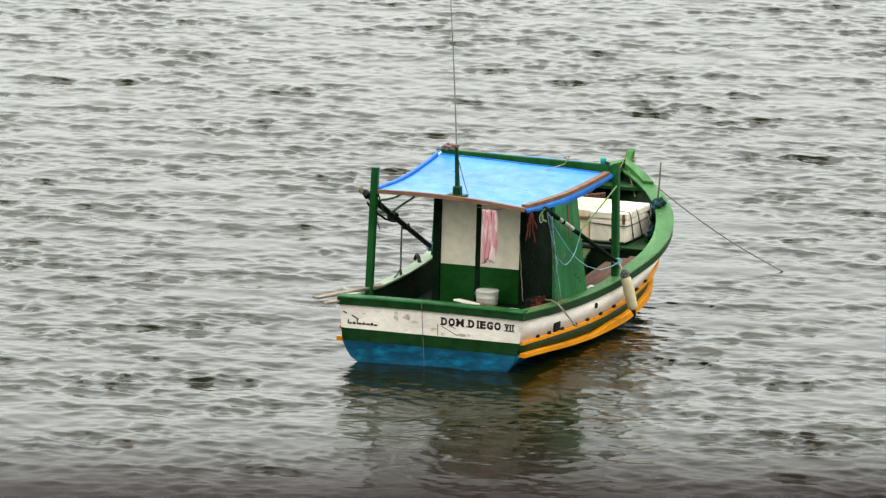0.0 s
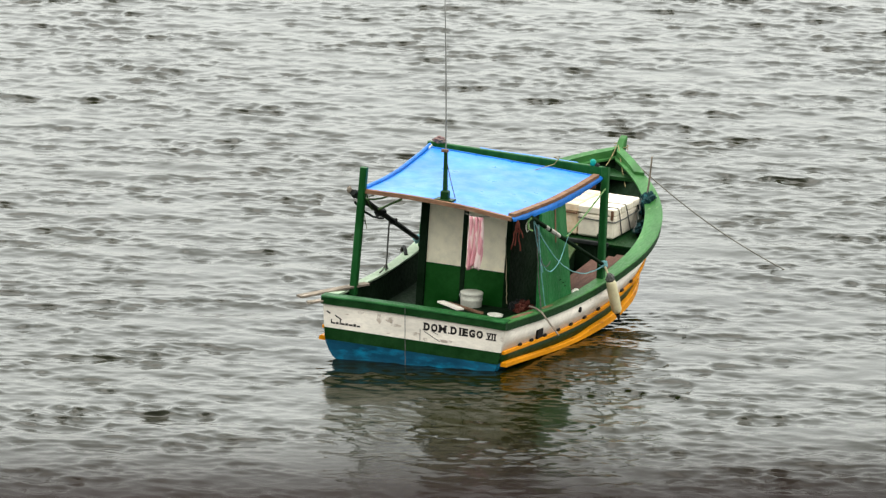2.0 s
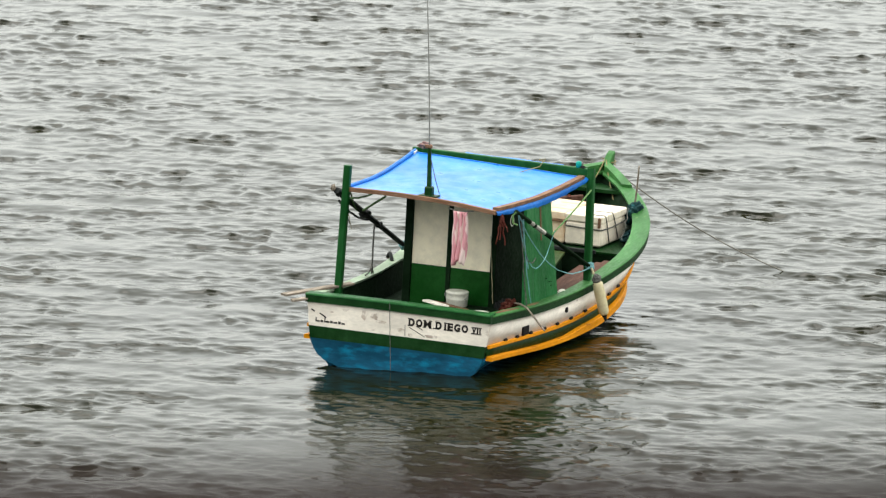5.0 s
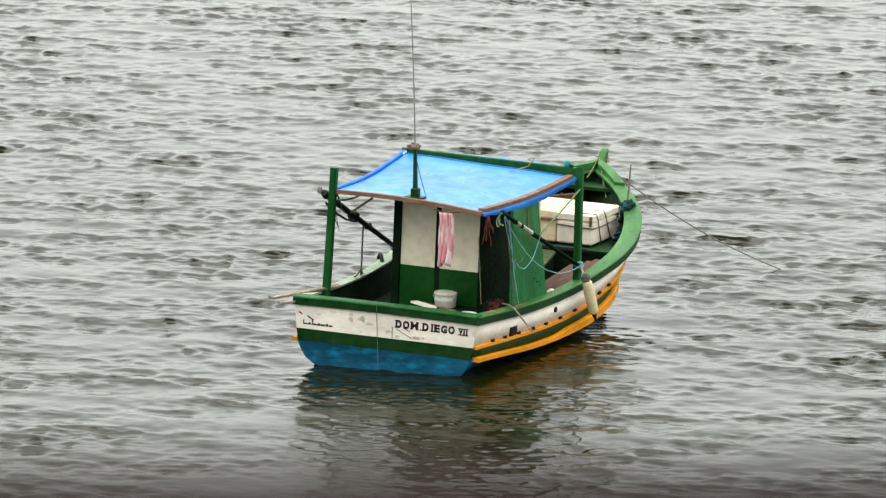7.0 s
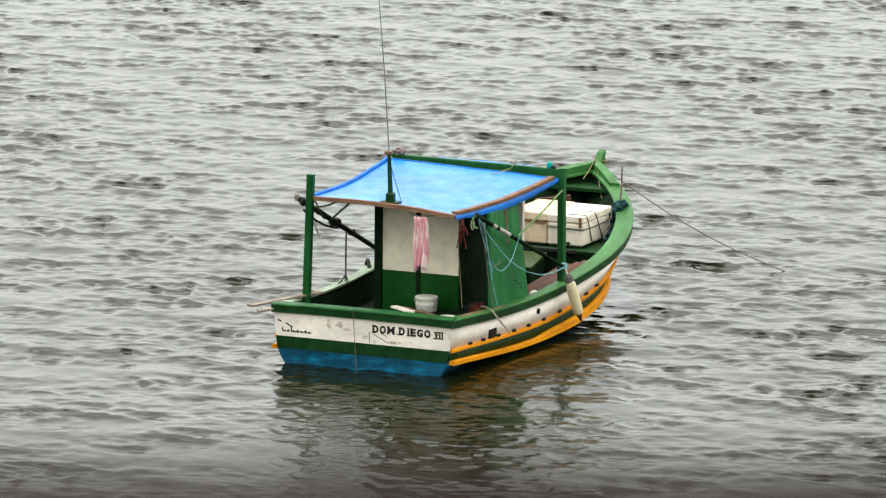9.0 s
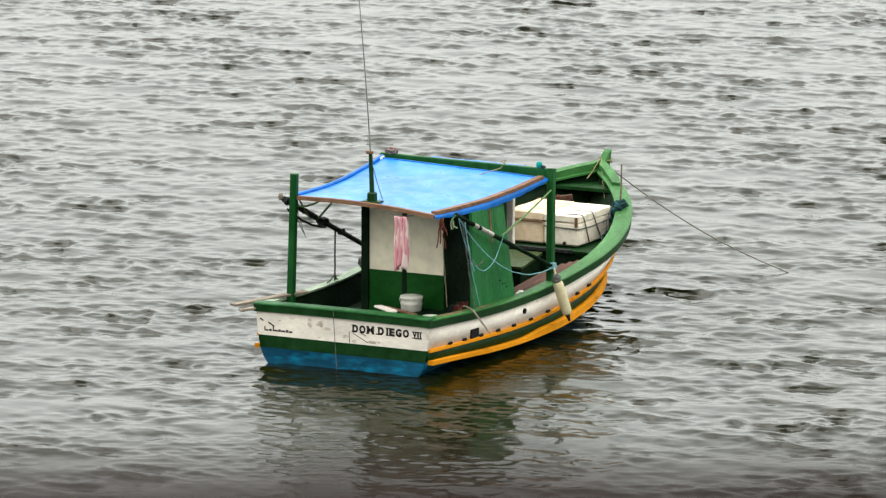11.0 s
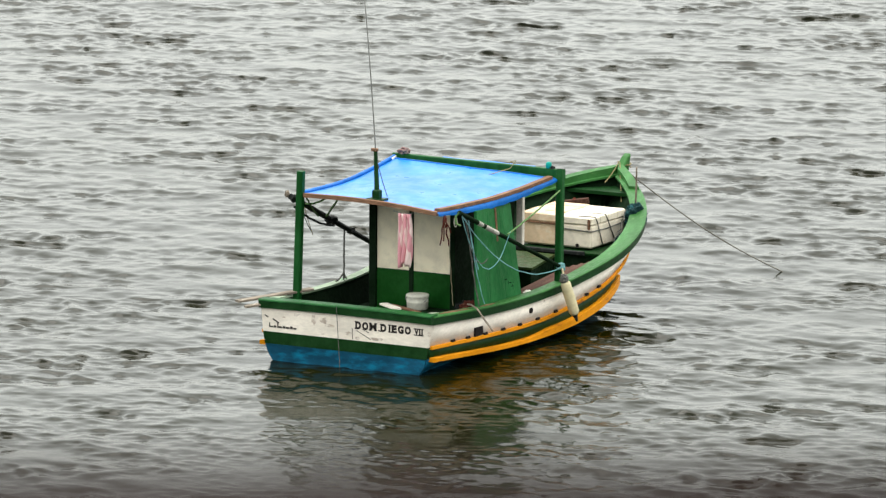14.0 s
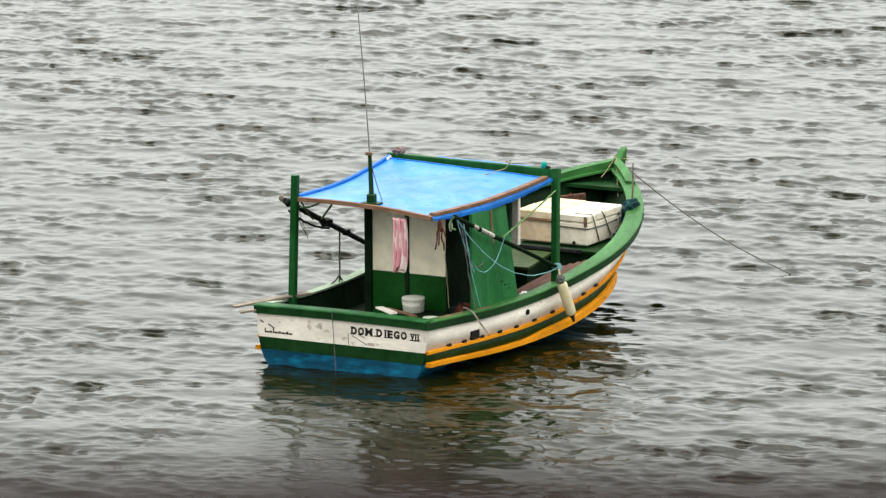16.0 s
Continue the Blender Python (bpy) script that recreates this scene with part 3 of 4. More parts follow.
# ---- the name on the stern: bold capitals with slab serifs ----
def letter(char, x, z, width, height, stems=()):
    """One painted capital on the stern board; stems are the places, 0 to 1, that carry serifs."""
    cu = bpy.data.curves.new("letter", "FONT")
    cu.body, cu.size, cu.offset = char, 1.0, 0.02 if char == "M" else 0.06
    tmp = bpy.data.objects.new("letter", cu)
    scene.collection.objects.link(tmp)
    bpy.context.view_layer.update()
    me = bpy.data.meshes.new_from_object(tmp.evaluated_get(bpy.context.evaluated_depsgraph_get()))
    bpy.data.objects.remove(tmp)
    bm = bmesh.new()
    bm.from_mesh(me)
    xs, zs = [v.co.x for v in bm.verts], [v.co.y for v in bm.verts]
    kx, kz = width / (max(xs) - min(xs)), height / (max(zs) - min(zs))
    x0, z0 = min(xs), min(zs)
    for v in bm.verts:
        v.co = Vector((x + (v.co.x - x0) * kx, -0.033, z + (v.co.y - z0) * kz))
    for s in stems:
        for level in (z, z + height - 0.012):
            c = x + s * width
            bm.faces.new([bm.verts.new((c + i, -0.0334, level + k)) for i, k in ((-0.016, 0), (0.016, 0), (0.016, 0.013), (-0.016, 0.013))])
    g = bmesh.ops.extrude_face_region(bm, geom=bm.faces[:])
    bmesh.ops.translate(bm, verts=[e for e in g["geom"] if isinstance(e, bmesh.types.BMVert)], vec=(0, 0.003, 0))
    part("letter", bm, INK, transom, "black painted capital")


UNIT = 0.0872
x = 0.13
for char, w, stems in (("D", 1.0, (0.12,)), ("O", 1.05, ()), ("M", 1.2, (0.1, 0.9)), (".", 0.4, ()), ("D", 1.0, (0.12,)), ("I", 0.6, (0.5,)), ("E", 0.9, (0.14,)), ("G", 1.0, ()), ("O", 1.05, ())):
    full = w * UNIT
    if char == ".":
        letter(char, x + 0.006, 0.413, 0.018, 0.018)
    elif char == "I":
        letter(char, x + full * 0.3, 0.413, full * 0.4, 0.088, stems)
    else:
        letter(char, x, 0.413, full * (0.84 if char == "M" else 0.82), 0.088, stems)
    x += full
for char, x, w in (("V", 0.874, 0.05), ("I", 0.932, 0.016), ("I", 0.962, 0.016)):
    letter(char, x, 0.418, w, 0.066)
for z in (0.412, 0.480):
    part("numeral_bar", box(0.867, 0.987, -0.036, -0.029, z, z + 0.010, 0), INK, transom)
# small unreadable script on the port side of the stern
for x, w, h in ((-0.97, 0.012, 0.05), (-0.955, 0.035, 0.016), (-0.91, 0.03, 0.024), (-0.865, 0.012, 0.055), (-0.85, 0.045, 0.018), (-0.795, 0.03, 0.026), (-0.755, 0.045, 0.02), (-0.70, 0.03, 0.03), (-0.66, 0.04, 0.018)):
    part("script_bar", box(x, x + w, -0.0335, -0.029, 0.335, 0.335 + h, 0), INK, transom)
for x, z, w in ((-1.03, 0.45, 0.05), (-0.93, 0.405, 0.09)):
    part("scuff", box(x, x + w, -0.0335, -0.029, z, z + 0.014, 0, turn=Matrix.Rotation(radians(28), 4, "Y")), INK, transom)

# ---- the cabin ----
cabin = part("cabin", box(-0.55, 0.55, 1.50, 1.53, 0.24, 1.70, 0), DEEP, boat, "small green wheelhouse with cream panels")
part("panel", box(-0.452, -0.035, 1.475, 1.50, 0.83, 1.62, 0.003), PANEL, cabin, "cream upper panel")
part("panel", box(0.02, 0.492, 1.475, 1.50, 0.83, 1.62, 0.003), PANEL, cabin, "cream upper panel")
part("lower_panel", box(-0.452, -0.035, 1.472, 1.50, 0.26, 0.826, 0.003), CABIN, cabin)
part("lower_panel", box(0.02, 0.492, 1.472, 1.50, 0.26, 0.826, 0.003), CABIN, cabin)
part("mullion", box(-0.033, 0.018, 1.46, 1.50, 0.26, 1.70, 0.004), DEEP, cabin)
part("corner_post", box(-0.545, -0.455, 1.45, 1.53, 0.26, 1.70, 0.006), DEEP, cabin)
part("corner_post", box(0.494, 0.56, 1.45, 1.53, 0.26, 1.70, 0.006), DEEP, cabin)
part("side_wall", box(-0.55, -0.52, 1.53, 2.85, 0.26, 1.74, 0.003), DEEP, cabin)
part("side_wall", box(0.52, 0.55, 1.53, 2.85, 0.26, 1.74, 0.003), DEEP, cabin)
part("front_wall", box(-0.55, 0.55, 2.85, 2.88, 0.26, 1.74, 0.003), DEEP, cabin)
part("front_corner_post", box(0.585, 0.665, 2.85, 2.91, 0.98, 1.76, 0.006), WHITE, cabin, "white corner post")


def leaning(y0, y1, out, thick, z0=0.0, z1=1.0):
    """A piece of the starboard board, 0 to 1 along and up it; the board leans in at the top and is narrower there."""
    low = (Vector((1.086, 1.00, 0.50)), Vector((1.127, 1.985, 0.50)))
    high = (Vector((1.022, 1.085, 1.645)), Vector((0.995, 1.92, 1.625)))
    ring = [low[0].lerp(low[1], k).lerp(high[0].lerp(high[1], k), z) for k, z in ((y0, z0), (y1, z0), (y1, z1), (y0, z1))]
    return sweep([[p + Vector((d, 0, 0)) for p in ring] for d in (out, out + thick)])


side_board = part("side_board", leaning(0, 1, -0.025, 0.02), BOARD, boat, "bright green board closing the starboard side")
for y0, y1 in ((0.0, 0.30), (0.305, 0.66), (0.665, 1.0)):
    part("board_plank", leaning(y0, y1, -0.004, 0.012), BOARD, side_board)
rng = random.Random(8)
for i in range(15):
    y, z, w, h = rng.uniform(0.42, 0.90), rng.uniform(0.17, 0.27), rng.choice((0.008, 0.012, 0.05)), rng.uniform(0.008, 0.05)
    part("scrape", leaning(y, y + w, 0.0065 + 0.0001 * i, 0.003, z, z + (0.008 if w > 0.04 else h)), DEEP, side_board, "dark scrape in the paint")
part("batten", leaning(0.52, 0.56, 0.008, 0.008, 0.66, 0.99), WOOD, side_board)

# ---- roof posts, beam and tarpaulin ----
part("port_post", beam((-0.950, 0.545, 0.56), (-0.925, 0.585, 2.005), 0.082, 0.082, end=0.96), POST, boat, "green squared post")
part("starboard_post", beam((1.222, 2.69, 0.58), (1.112, 2.92, 1.885), 0.082, 0.082), POST, boat, "green squared post")
part("front_post", beam((-1.06, 2.90, 0.55), (-1.02, 2.93, 1.86), 0.075, 0.075), POST, boat)
part("front_beam", beam((-1.07, 2.94, 1.845), (1.15, 2.94, 1.82), 0.06, 0.115), POST, boat, "green beam across the roof's front")

part("tarp_fold", sweep([[Vector((x, y, z)) for y, z in ((2.975, 1.84 - 0.011 * x), (3.03, 1.83 - 0.011 * x), (3.035, 1.882 - 0.011 * x), (3.005, 1.888 - 0.011 * x + 0.006 * math.sin(x * 9)), (2.975, 1.884 - 0.011 * x))] for x in [-0.45 + 0.07 * i for i in range(18)]]), TARP, boat, "blue tarpaulin folded over the beam")

CORNERS = {"rl": Vector((-0.95, 0.60, 1.745)), "rr": Vector((0.937, 0.347, 1.722)), "fr": Vector((1.09, 2.85, 1.79)), "fl": Vector((-1.03, 2.88, 1.86))}


def roof_point(u, v, lift=0.0):
    p = CORNERS["rl"].lerp(CORNERS["rr"], u).lerp(CORNERS["fl"].lerp(CORNERS["fr"], u), v)
    sag = -0.05 * math.sin(math.pi * v) * (0.6 + 0.4 * math.cos(2 * math.pi * u)) - 0.012 * math.sin(math.pi * v) * (1 - u) ** 3 + 0.035 * math.sin(math.pi * u) * (1 - v)
    wr = 0.012 * noise.noise(Vector((u * 5 + v * 2, v * 4, 3.3))) + 0.006 * noise.noise(Vector((u * 14, v * 9 + u * 5, 1.3)))
    return p + Vector((0, 0, sag + wr * min(1, 6 * min(u, 1 - u, v, 1 - v) + 0.3) + lift))


roof = bmesh.new()
top = [[roof_point(i / 30, j / 36) for i in range(31)] for j in range(37)]
low = [[p - Vector((0, 0, 0.008)) for p in r] for r in top]
solid(roof, top)
solid(roof, low)
tarp = part("tarpaulin", roof, TARP, boat, "bright blue tarpaulin roof, sagging and creased", True)
for edge in (1.0, 0.0):
    bmx = bmesh.new()
    rows = []
    for k in range(4):
        rows.append([roof_point(edge, j / 36) + Vector(((0.018 if edge else -0.018) * (k > 0), 0, -0.022 * k * (0.6 + 0.5 * math.sin(math.pi * j / 36)) + 0.004 * math.sin(j * 1.7 + k))) for j in range(37)])
    solid(bmx, rows)
    part("hem", bmx, TARP_EDGE, tarp, "folded edge hanging down, its shade put into a darker blue", True)


def along_roof(ends, w, h, lift, n=20):
    rings = []
    for i in range(n + 1):
        s = i / n
        u, v = ends[0][0] + (ends[1][0] - ends[0][0]) * s, ends[0][1] + (ends[1][1] - ends[0][1]) * s
        p = roof_point(u, v, lift)
        d = Vector((0, w / 2, 0)) if ends[0][1] == ends[1][1] else Vector((w / 2, 0, 0))
        z = Vector((0, 0, h / 2))
        rings.append([p - d - z, p + d - z, p + d + z, p - d + z])
    return sweep(rings)


part("rear_batten", along_roof(((0, 0), (1, 0)), 0.05, 0.045, -0.012), WOOD, boat, "weathered brown batten on the roof's rear edge")
part("side_batten", along_roof(((0.985, 0.02), (0.985, 0.97)), 0.07, 0.035, 0.02), WOOD, boat, "weathered brown batten on the roof's side edge")
part("side_batten", along_roof(((0.01, 0.02), (0.01, 0.97)), 0.04, 0.03, -0.02), WOOD, boat)
for v in (0.35, 0.7):
    part("rafter", along_roof(((0.02, v), (0.98, v)), 0.05, 0.05, -0.055), DEEP, boat)

part("edge_roll", tube([roof_point(0.004, j / 24, 0.010) for j in range(25)], 0.026, 8), TARP_EDGE, tarp, "rolled dark blue edge", True)
part("edge_roll", tube([roof_point(i / 24, 0.985, 0.0) for i in range(25)], 0.012, 8), TARP_EDGE, tarp, "rolled dark blue edge", True)

part("roll_end", tube([roof_point(0.004, 0.95 + 0.01 * j, 0.004) for j in range(6)], 0.030, 8), BUCKET, tarp, "white end of the rolled edge", True)

# ---- mast stub with whip aerial ----
stub = part("mast_stub", beam((0.065, 0.56, 1.78), (0.03, 0.58, 2.32), 0.05, 0.05, end=0.7), GREEN, boat, "short green stub mast on the roof")
part("foot", box(0.02, 0.11, 0.51, 0.60, 1.77, 1.88, 0.012), GREEN, stub)
part("base_plate", box(-0.04, 0.17, 0.49, 0.63, 1.765, 1.785, 0.004), GREEN, stub)
part("cap", box(-0.02, 0.06, 0.56, 0.60, 2.30, 2.335, 0.006), WOOD, stub)
part("whip_aerial", tube([(0.03 - 0.06 * s - 0.05 * s * s, 0.58 - 0.16 * s, 2.31 + 2.2 * s) for s in [i / 12 for i in range(13)]], 0.008, 6, 0.5), STEEL, stub, "thin grey whip aerial")
part("stay", tube(hang((0.035, 0.57, 2.27), (0.16, 0.62, 1.80), 0.02, 6), 0.005, 5), ROPE_B, stub)

# ---- booms ----
for a, b, wrap in (((1.094, 0.567, 1.705), (1.231, 2.72, 0.80), True), ((-1.02, 0.52, 1.72), (-1.05, 2.75, 0.78), False)):
    a, b = Vector(a), Vector(b)
    bo = part("boom", tube([a.lerp(b, i / 8) for i in range(9)], 0.028 if wrap else 0.036, 8, 0.8), DEEP if wrap else BLACK, boat, "dark green boom lashed to the post" if wrap else "black boom with lashed gear")
    if wrap:
        part("sleeve", tube([a.lerp(b, s) for s in (0.10, 0.16, 0.22)], 0.027, 8), SLEEVE, bo, "whitish cloth sleeve")
        part("sleeve", tube([a.lerp(b, s) for s in (0.25, 0.31, 0.37)], 0.028, 8), SLEEVE, bo, "whitish cloth sleeve")
        part("end_hook", tube([a, a + Vector((-0.03, -0.02, -0.04)), a + Vector((-0.02, -0.03, -0.12)), a + Vector((0.03, -0.02, -0.14))], 0.012, 6), ROPE_G, bo)
    else:
        part("lashing", lump(a.lerp(b, 0.42), (0.06, 0.10, 0.05), 4), BLACK, bo)
        part("lashing", lump(a.lerp(b, 0.04), (0.045, 0.05, 0.045), 6), BLACK, bo)
        part("tackle_block", lump(a + Vector((-0.035, -0.02, 0.03)), (0.028, 0.025, 0.04), 13), PLANK, bo, "grey tackle block")
        part("lashing", lump(a.lerp(b, 0.62), (0.035, 0.07, 0.035), 5), BLACK, bo)
        part("lashing", lump(a.lerp(b, 0.22), (0.03, 0.06, 0.03), 7), BLACK, bo)
    part("pivot_lashing", lump(b, (0.05, 0.06, 0.05), 9), ROPE, bo, "teal rope lashing")

part("shackle", tube([(1.055 + 0.018 * math.sin(q), 0.56, 1.60 - 0.055 * math.cos(q)) for q in [2 * math.pi * i / 14 for i in range(15)]], 0.006, 5), SLEEVE, boat, "pale loop hanging from the boom's end")

# ---- lines rigged on the boat ----
for i, (a, b, sag, r, mat, lab) in enumerate((
        ((1.11, 0.60, 1.67), (1.24, 2.73, 0.80), 0.30, 0.0065, ROPE, "slack teal rope"),
        ((1.10, 0.62, 1.66), (1.19, 1.58, 1.36), 0.50, 0.0055, ROPE, "slack teal rope loop"),
        ((1.10, 0.72, 1.62), (1.12, 1.02, 0.52), 0.06, 0.007, ROPE_B, "hanging grey line"),
        ((1.12, 0.74, 1.60), (1.14, 1.08, 0.62), 0.10, 0.006, ROPE, "hanging teal line"),
        ((1.162, 2.811, 1.654), (1.186, 1.52, 1.335), 0.01, 0.010, ROPE_G, "taut green line"),
        ((-1.03, 1.74, 1.22), (-1.03, 1.73, 0.60), 0.02, 0.010, ROPE_B, "dark line to the rail"),
        ((1.09, 0.78, 1.60), (1.13, 0.95, 1.02), 0.04, 0.006, ROPE, "hanging teal line"),
        ((1.11, 0.68, 1.62), (1.15, 1.12, 1.12), 0.22, 0.006, ROPE_B, "slack grey line"),
        ((-0.98, 1.25, 1.40), (-0.45, 0.56, 1.71), 0.0, 0.013, ROPE_G, "green line under the roof"),
        ((-1.01, 0.58, 1.60), (-0.98, 1.42, 1.27), 0.05, 0.013, BLACK, "black line slung under the boom"),
        ((-1.0, 0.80, 1.60), (-0.55, 0.55, 1.76), 0.03, 0.012, ROPE_G, "green line under the roof"),
        ((-1.0, 1.10, 1.42), (-0.94, 0.72, 1.70), 0.02, 0.010, ROPE_G, "green line under the roof"),
        ((-1.01, 0.70, 1.62), (-1.01, 0.95, 1.28), 0.02, 0.005, ROPE_B, "thin hanging line"),
        ((-1.01, 0.80, 1.58), (-1.01, 1.00, 1.22), 0.02, 0.005, ROPE_T, "thin hanging line"),
        ((0.04, 6.50, 1.41), (0.36, 5.92, 1.04), 0.02, 0.006, ROPE_D, "tan mooring tail"),
        ((0.02, 6.50, 1.41), (0.02, 6.15, 1.215), 0.02, 0.006, ROPE_D, "tan mooring tail"),
        ((0.50, 1.42, 1.25), (0.58, 1.38, 0.50), 0.04, 0.004, ROPE_T, "thin hanging line"),
        ((-0.09, -0.068, 0.645), (-0.04, -0.068, -0.10), 0.0, 0.004, ROPE_B, "thin line over the stern"))):
    part("line", tube(hang(a, b, sag, 16, 0.004 if sag > 0.02 else 0.002, i), r, 6), mat, boat, lab)
part("lashing", tube([(0.03 + 0.085 * math.cos(q), 6.63 + 0.085 * math.sin(q), 1.34 + 0.006 * q) for q in [i * 0.5 for i in range(20)]], 0.007, 5), ROPE_D, boat, "tan rope turns round the stem")

for k, (x, z, w, h) in enumerate(((-0.27, 0.47, 0.09, 0.07), (-0.40, 0.47, 0.05, 0.10), (-0.20, 0.42, 0.12, 0.03), (0.05, 0.35, 0.10, 0.05), (-0.62, 0.50, 0.06, 0.03), (0.40, 0.325, 0.14, 0.03), (0.16, 0.31, 0.05, 0.03), (-0.80, 0.46, 0.07, 0.02))):
    part("scuff_mark", lump((x, -0.0302, z), (w / 2, 0.0025, h / 2), 30 + k, 0.7), SCUFF, transom, "brownish smudge on the paint")
for a, b in (((0.09, 0.42), (0.095, 0.295)), ((0.14, 0.40), (0.33, 0.31)), ((0.22, 0.42), (0.30, 0.385))):
    part("scratch", beam((a[0], -0.031, a[1]), (b[0], -0.031, b[1]), 0.006, 0.006), INK, transom, "thin dark scratch")

for dy in (-0.16, 0.08):
    part("line_tail", tube([(-1.03, 1.73, 0.68), (-1.035, 1.73 + dy * 0.6, 0.62), (-1.04, 1.73 + dy, 0.605)], 0.010, 5), ROPE_B, boat, "dark tail of the line on the rail")

# ---- foam fish boxes on the foredeck ----
def fish_box(loc, sx, sy, h, lid, label, foam):
    b = thing("fish_box", loc, label, "box", "fish boxes")
    x, y, z = loc
    part("body", box(x - sx / 2, x + sx / 2, y - sy / 2, y + sy / 2, z, z + h - lid, 0.02), foam, b)
    for i in range(4):
        y0 = y - sy / 2 - 0.008 + i * (sy + 0.016) / 4
        part("lid_board", box(x - sx / 2 - 0.008, x + sx / 2 + 0.008, y0 + 0.004, y0 + (sy + 0.016) / 4 - 0.004, z + h - lid + 0.003, z + h + 0.004 * (i % 2), 0.012), foam, b)
    return b


bx = fish_box((0.565, 4.745, 0.735), 0.45, 0.85, 0.36, 0.09, "dirty white foam fish box, corded, with a broken corner", FOAM)
for y0, y1 in ((4.40, 4.60), (4.66, 4.92)):
    part("cord", tube([(0.59, y0 - 0.02, 1.10), (0.80, y0, 1.10), (0.806, y0 + 0.04, 1.04), (0.797, y1, 0.75)], 0.007, 5), ROPE_B, bx, "grey cord slanting over the side")
part("cord", tube([(0.345, 4.310, 0.955), (0.60, 4.310, 0.945), (0.78, 4.310, 0.94), (0.798, 4.33, 0.94), (0.798, 4.7, 0.93), (0.798, 5.15, 0.95)], 0.008, 5), ROPE_B, bx)
part("broken_corner", box(0.745, 0.78, 4.305, 4.313, 0.96, 1.08, 0.01), WOOD, bx)
part("drain_hole", box(0.59, 0.63, 4.312, 4.318, 0.745, 0.785, 0.01), HOLE, bx)
b2 = fish_box((0.10, 4.745, 0.735), 0.46, 0.85, 0.37, 0.10, "tan-stained foam fish box beside the corded one", STAINED)
part("edge_strip", beam((-0.12, 4.306, 1.00), (0.33, 4.306, 0.995), 0.012, 0.02), WOOD, b2, "brown wooden strip under the lid")
part("edge_strip", beam((-0.138, 4.32, 1.005), (-0.138, 5.15, 1.005), 0.012, 0.02), WOOD, b2, "brown wooden strip under the lid")

# ---- things on deck ----
bk = thing("bucket", (0.205, 1.236, 0.45), "white plastic bucket standing on the stern bench", "bucket")
part("body", lathe([(0.105, 0.0), (0.118, 0.008), (0.123, 0.08), (0.127, 0.085), (0.123, 0.095), (0.124, 0.14), (0.130, 0.145), (0.130, 0.165), (0.12, 0.172), (0.02, 0.173)], (0.205, 1.236, 0.45)), BUCKET, bk, "", True)
part("handle", tube([(0.205 + 0.138 * math.cos(q), 1.236 - 0.02 - 0.05 * math.sin(q), 0.585 - 0.07 * math.sin(q)) for q in [math.pi * i / 12 for i in range(13)]], 0.005, 5), STEEL, bk)

ds = thing("dish", (0.64, 0.85, 0.45), "small white plastic dish on the stern bench", "dish")
part("body", lathe([(0.06, 0.0), (0.085, 0.02), (0.09, 0.04), (0.08, 0.04), (0.06, 0.015), (0.01, 0.012)], (0.64, 0.85, 0.455)), BUCKET, ds, "", True)

for a, b, w, mat, lab in (((-0.02, 0.86, 0.545), (0.32, 0.58, 0.56), 0.09, WHITE, "white painted board lying on the stern bench"),
                          ((0.05, 0.92, 0.53), (0.55, 0.66, 0.53), 0.05, WOOD, "brown stick lying on the stern bench")):
    t = thing("board", a, lab, "board")
    part("plank", beam(a, b, w, 0.022), mat, t)

for a, b, w, lab in (((-1.34, -0.10, 0.60), (-0.86, 0.72, 0.66), 0.10, "weathered grey plank lying across the port quarter"),
                     ((-1.22, -0.14, 0.555), (-0.95, 0.10, 0.60), 0.08, "short grey plank under the longer one")):
    t = thing("plank", a, lab, "plank")
    part("board", beam(a, b, w, 0.025), PLANK, t)

tw = thing("towel", (0.51, 0.40, 1.66), "pink and white striped towel hanging from a line", "towel")
bm = bmesh.new()
rows = []
for j in range(19):
    s = j / 18
    rows.append([Vector((0.425 + 0.165 * (0.5 + (i / 28 - 0.5) * (1.0 + 0.12 * math.sin(3 * s) - 0.22 * s ** 3)) + 0.012 * math.sin(4 * s), 0.385 + 0.034 * math.sin(i * 0.72 + 1.1 * s) * (0.4 + s * (1 - 0.4 * s)) + 0.012 * math.sin(i * 1.9 + 5 * s), 1.67 - 0.575 * s - 0.03 * s * math.sin(i * 0.25 + 0.4))) for i in range(29)])
solid(bm, rows)
uv = bm.loops.layers.uv.new("UVMap")
for f in bm.faces:
    for lp in f.loops:
        lp[uv].uv = ((lp.vert.co.x - 0.40) / 0.22, lp.vert.co.z)
cloth = part("cloth", bm, TOWEL, tw, "", True)
sol = cloth.modifiers.new("thick", "SOLIDIFY")
sol.thickness = 0.012
part("line", tube([(0.36, 0.40, 1.69), (0.51, 0.38, 1.67), (0.66, 0.40, 1.69)], 0.005, 5), ROPE_B, tw)

fd = thing("fender", (1.48, 2.7, 0.25), "yellowed white plastic fender hanging over the side", "fender")
a, b = Vector((1.420, 2.46, 0.69)), Vector((1.482, 2.60, 0.295))
ax = (b - a).normalized()
bm = bmesh.new()
rings = []
for s, r in ((0.0, 0.02), (0.02, 0.045), (0.08, 0.058), (0.35, 0.062), (0.65, 0.062), (0.92, 0.058), (0.98, 0.045), (1.0, 0.02)):
    c = a.lerp(b, s)
    e = ax.cross(Vector((0, 1, 0))).normalized()
    g = ax.cross(e)
    rings.append([c + r * (math.cos(q) * e + math.sin(q) * g) for q in (2 * math.pi * j / 16 for j in range(16))])
solid(bm, rings, True)
part("body", bm, FENDER, fd, "", True)
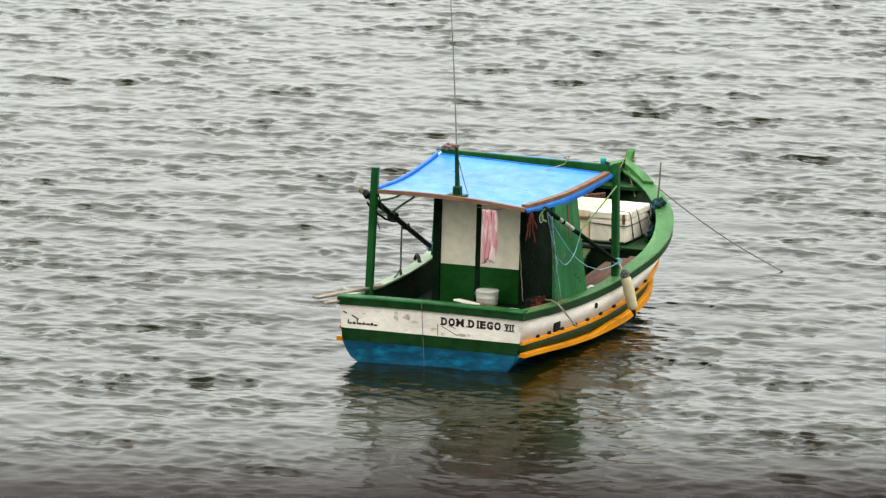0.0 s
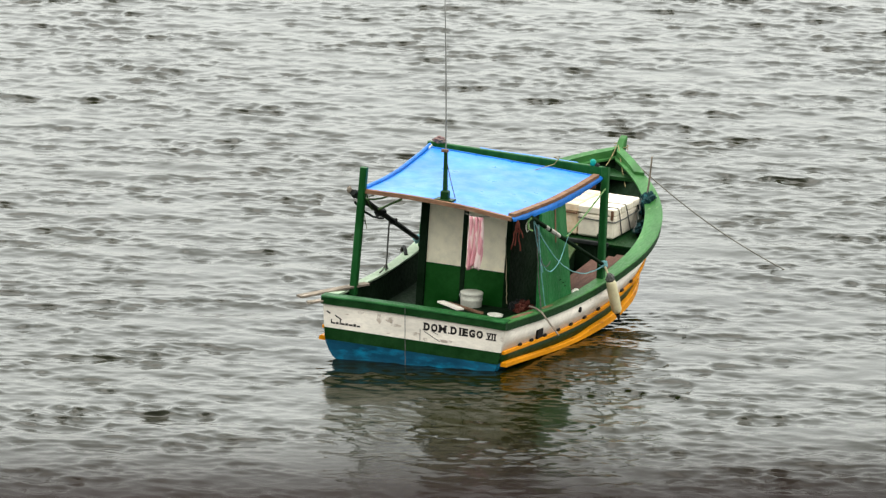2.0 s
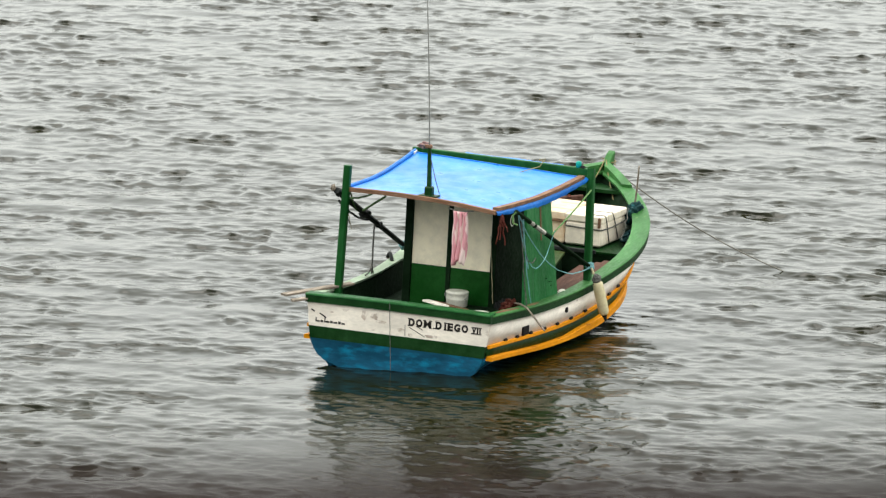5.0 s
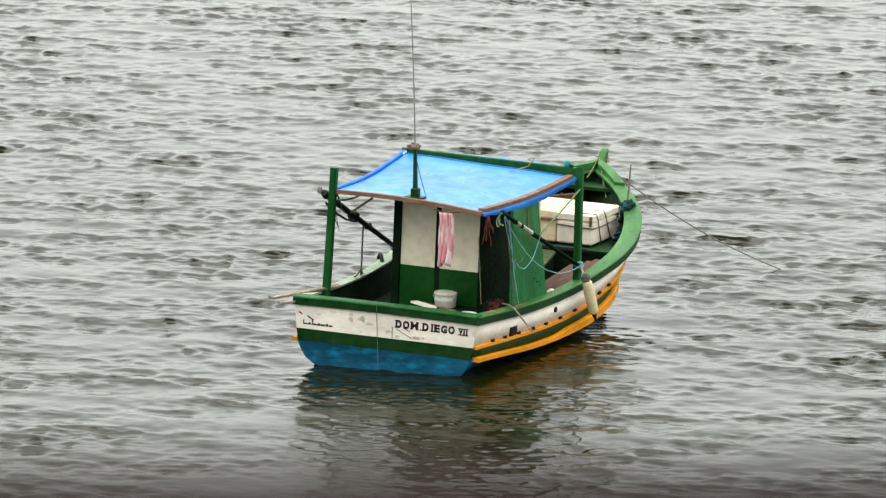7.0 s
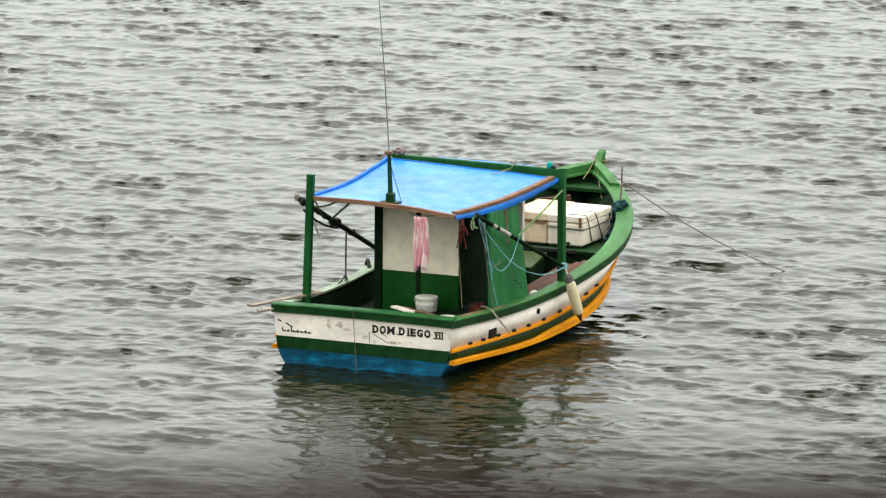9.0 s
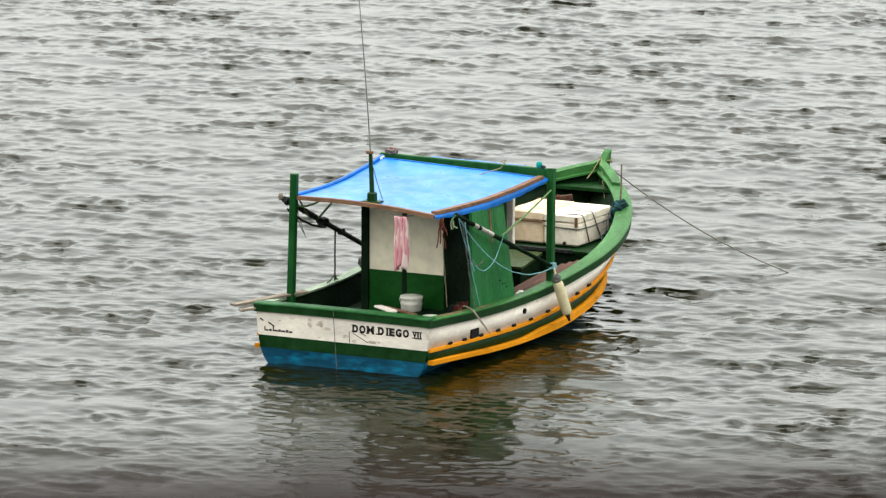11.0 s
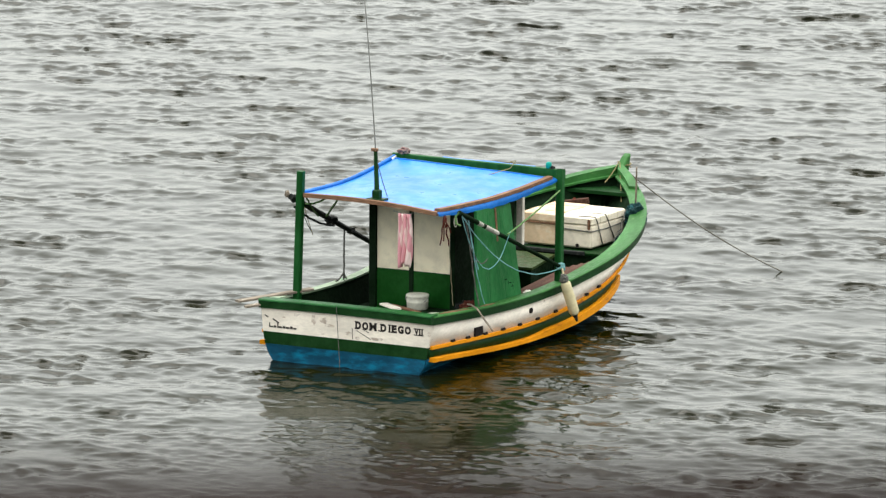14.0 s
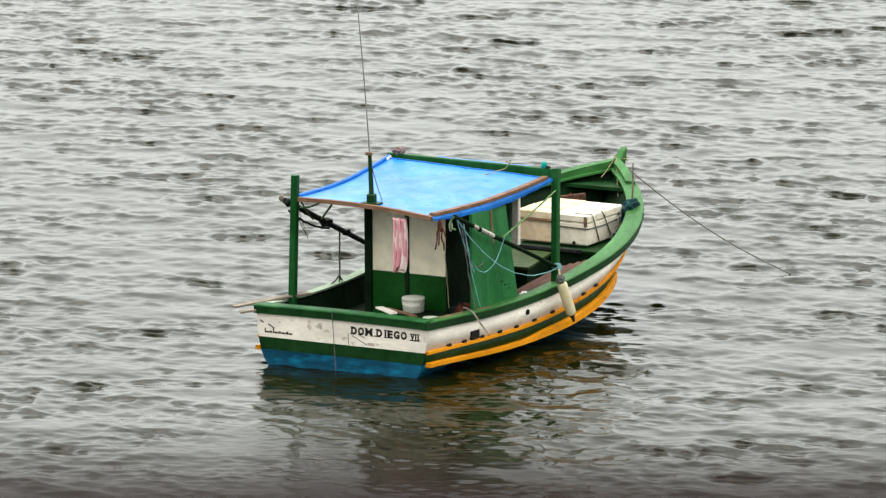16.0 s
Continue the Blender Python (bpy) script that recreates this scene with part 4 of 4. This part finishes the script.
part("end_eye", tube([b, b + ax * 0.03, b + ax * 0.085], 0.036, 8, 0.35), BLACK, fd, "black end fitting")
part("top_knot", lump(a - ax * 0.03, (0.05, 0.05, 0.06), 3), ROPE_B, fd)
part("lanyard", tube(hang(a, (1.24, 2.73, 0.80), 0.0, 5), 0.012, 6), ROPE_T, fd)

nt = thing("net_heap", (0.95, 5.2, 0.75), "dark teal fishing net heaped at the bow rail", "net")
part("net", lump((0.86, 5.30, 0.99), (0.10, 0.20, 0.15), 2, 0.45, 4), NET, nt)
part("net_fold", lump((0.93, 4.95, 0.80), (0.07, 0.26, 0.07), 5, 0.45, 4), NET, nt)
part("float_line", tube(hang((0.84, 5.1, 1.1), (0.95, 4.6, 0.80), 0.05, 10, 0.02, 3), 0.006, 5), ROPE_B, nt)

rd = thing("rod", (0.78, 5.50, 1.1), "thin weathered pole standing at the bow", "pole")
part("shaft", tube([(0.80, 5.42, 1.02), (0.84, 5.36, 1.3), (0.868, 5.31, 1.575)], 0.013, 6, 0.7), PLANK, rd)

an = thing("anchor", (0.0, 5.5, 0.8), "rusty brown anchor stock lying across the bow", "anchor")
part("stock", beam((-0.30, 5.46, 1.02), (0.10, 5.58, 1.08), 0.07), BROWN, an)
part("shank", tube([(-0.05, 5.5, 1.1), (-0.15, 5.8, 0.9), (-0.2, 5.95, 0.82)], 0.02, 6), RUST, an)

for i, (at, size, mat, nm, lab) in enumerate((((0.80, 1.34, 0.49), (0.11, 0.13, 0.08), RUST, "net_bundle", "red-brown net bundle beside the wheelhouse"),
                                             ((0.68, 1.45, 0.42), (0.10, 0.14, 0.12), BLACK, "gear_bundle", "dark bundle of gear beside the wheelhouse"))):
    t = thing(nm, (at[0], at[1], at[2] - size[2]), lab, "net")
    part("bundle", lump(at, size, 11 + i, 0.5, 4), mat, t)

rb = thing("red_cord", (0.97, 0.48, 1.66), "bundle of red cord hanging by the wheelhouse", "cord")
for i in range(7):
    x = 0.91 + 0.022 * i
    part("strand", tube(hang((0.965, 0.47, 1.68), (x, 0.47, 1.34 + 0.05 * ((i * 3) % 5)), 0.0, 5, 0.010, i), 0.0075, 5), RUST, rb)

pb = thing("brown_boards", (1.0, 2.7, 0.32), "brown boards stacked inside the bulwark", "boards")
for i in range(4):
    part("board", beam((1.06 - 0.10 * i, 2.12, 0.50 - 0.02 * i), (1.07 - 0.10 * i, 3.80, 0.68 - 0.03 * i), 0.09, 0.02), BROWN, pb)

cn = thing("tarp_oddment", (1.10, 2.18, 0.5), "scrap of white and blue cloth by the bulwark", "cloth")
part("scrap", lump((1.12, 2.12, 0.55), (0.05, 0.08, 0.06), 21, 0.5), BUCKET, cn)

tl = thing("teal_float", (0.95, 2.95, 1.88), "small teal plastic float on the roof beam", "float")
part("body", lathe([(0.025, 0), (0.035, 0.012), (0.035, 0.06), (0.018, 0.075)], (0.95, 2.94, 1.875), 10), TEAL, tl, "", True)
part("tie", lump((1.0, 2.94, 1.885), (0.03, 0.03, 0.025), 8), BLACK, tl)
pk = thing("pink_float", (-0.93, 2.95, 1.9), "weathered pinkish float on the roof beam", "float")
part("body", lump((-0.93, 2.94, 1.93), (0.075, 0.05, 0.045), 14, 0.45), PINK, pk)
kn = thing("knot", (0.55, 2.9, 1.88), "tan cord knotted round the roof beam", "cord")
part("loop", tube([(0.55, 2.90, 1.90), (0.50, 2.86, 1.93), (0.58, 2.84, 1.95), (0.53, 2.8, 1.86), (0.36, 2.6, 1.80)], 0.006, 5), ROPE_D, kn)
ty = thing("coiled_line", (-1.09, 2.55, 0.62), "dark coiled line lying on the port rail", "rope")
part("coil", tube([(-1.09 - 0.008 * i, 2.50 + 0.012 * i, 0.63 + 0.07 * math.sin(math.pi * i / 16)) for i in range(17)], 0.022, 6), BLACK, ty)

st = thing("stick", (1.2, 0.95, 0.6), "pale stick hanging over the starboard rail", "stick")
part("shaft", tube([(1.00, 0.95, 0.62), (1.10, 0.85, 0.635), (1.20, 0.80, 0.61), (1.34, 0.73, 0.50), (1.46, 0.69, 0.40)], 0.010, 6), PLANK, st)

# ---- mooring line from the bow into the sea ----
rope = new("mooring_rope")
tagged(rope, "thin grey mooring rope slanting from the bow into the sea", "rope")
me_r = tube([(0, -0.13 * math.sin(math.pi * s), -3.0 * s) for s in [i / 16 for i in range(17)]], 0.0075, 6)
rm = bpy.data.meshes.new("strand")
me_r.to_mesh(rm)
me_r.free()
rm.materials.append(ROPE_S)
ro = new("strand", rm)
ro.parent = rope


# ---- what moves ----
def boat_pose(x, y, z, yaw, bow, heel):
    turn = Matrix.Rotation(radians(yaw), 4, "Z") @ Matrix.Rotation(radians(bow), 4, "X") @ Matrix.Rotation(radians(heel), 4, "Y")
    return Matrix.Translation((x, y, z)) @ turn


def motions():
    poses = [(t, boat_pose(*r)) for t, *r in BOAT_ROWS]
    for ob, rest in RIDERS:
        walk(ob, [(t, m @ rest) for t, m in poses])
    walk(rope, [(t, look(m @ Vector((0.08, 6.60, 1.30)), (4.40, 5.98, -0.12))) for t, m in poses])
    walk(sea, [(t, pose(DRIFT[0] * t, DRIFT[1] * t, -0.035)) for t in (0.0, 8.0, 16.0)])


motions()
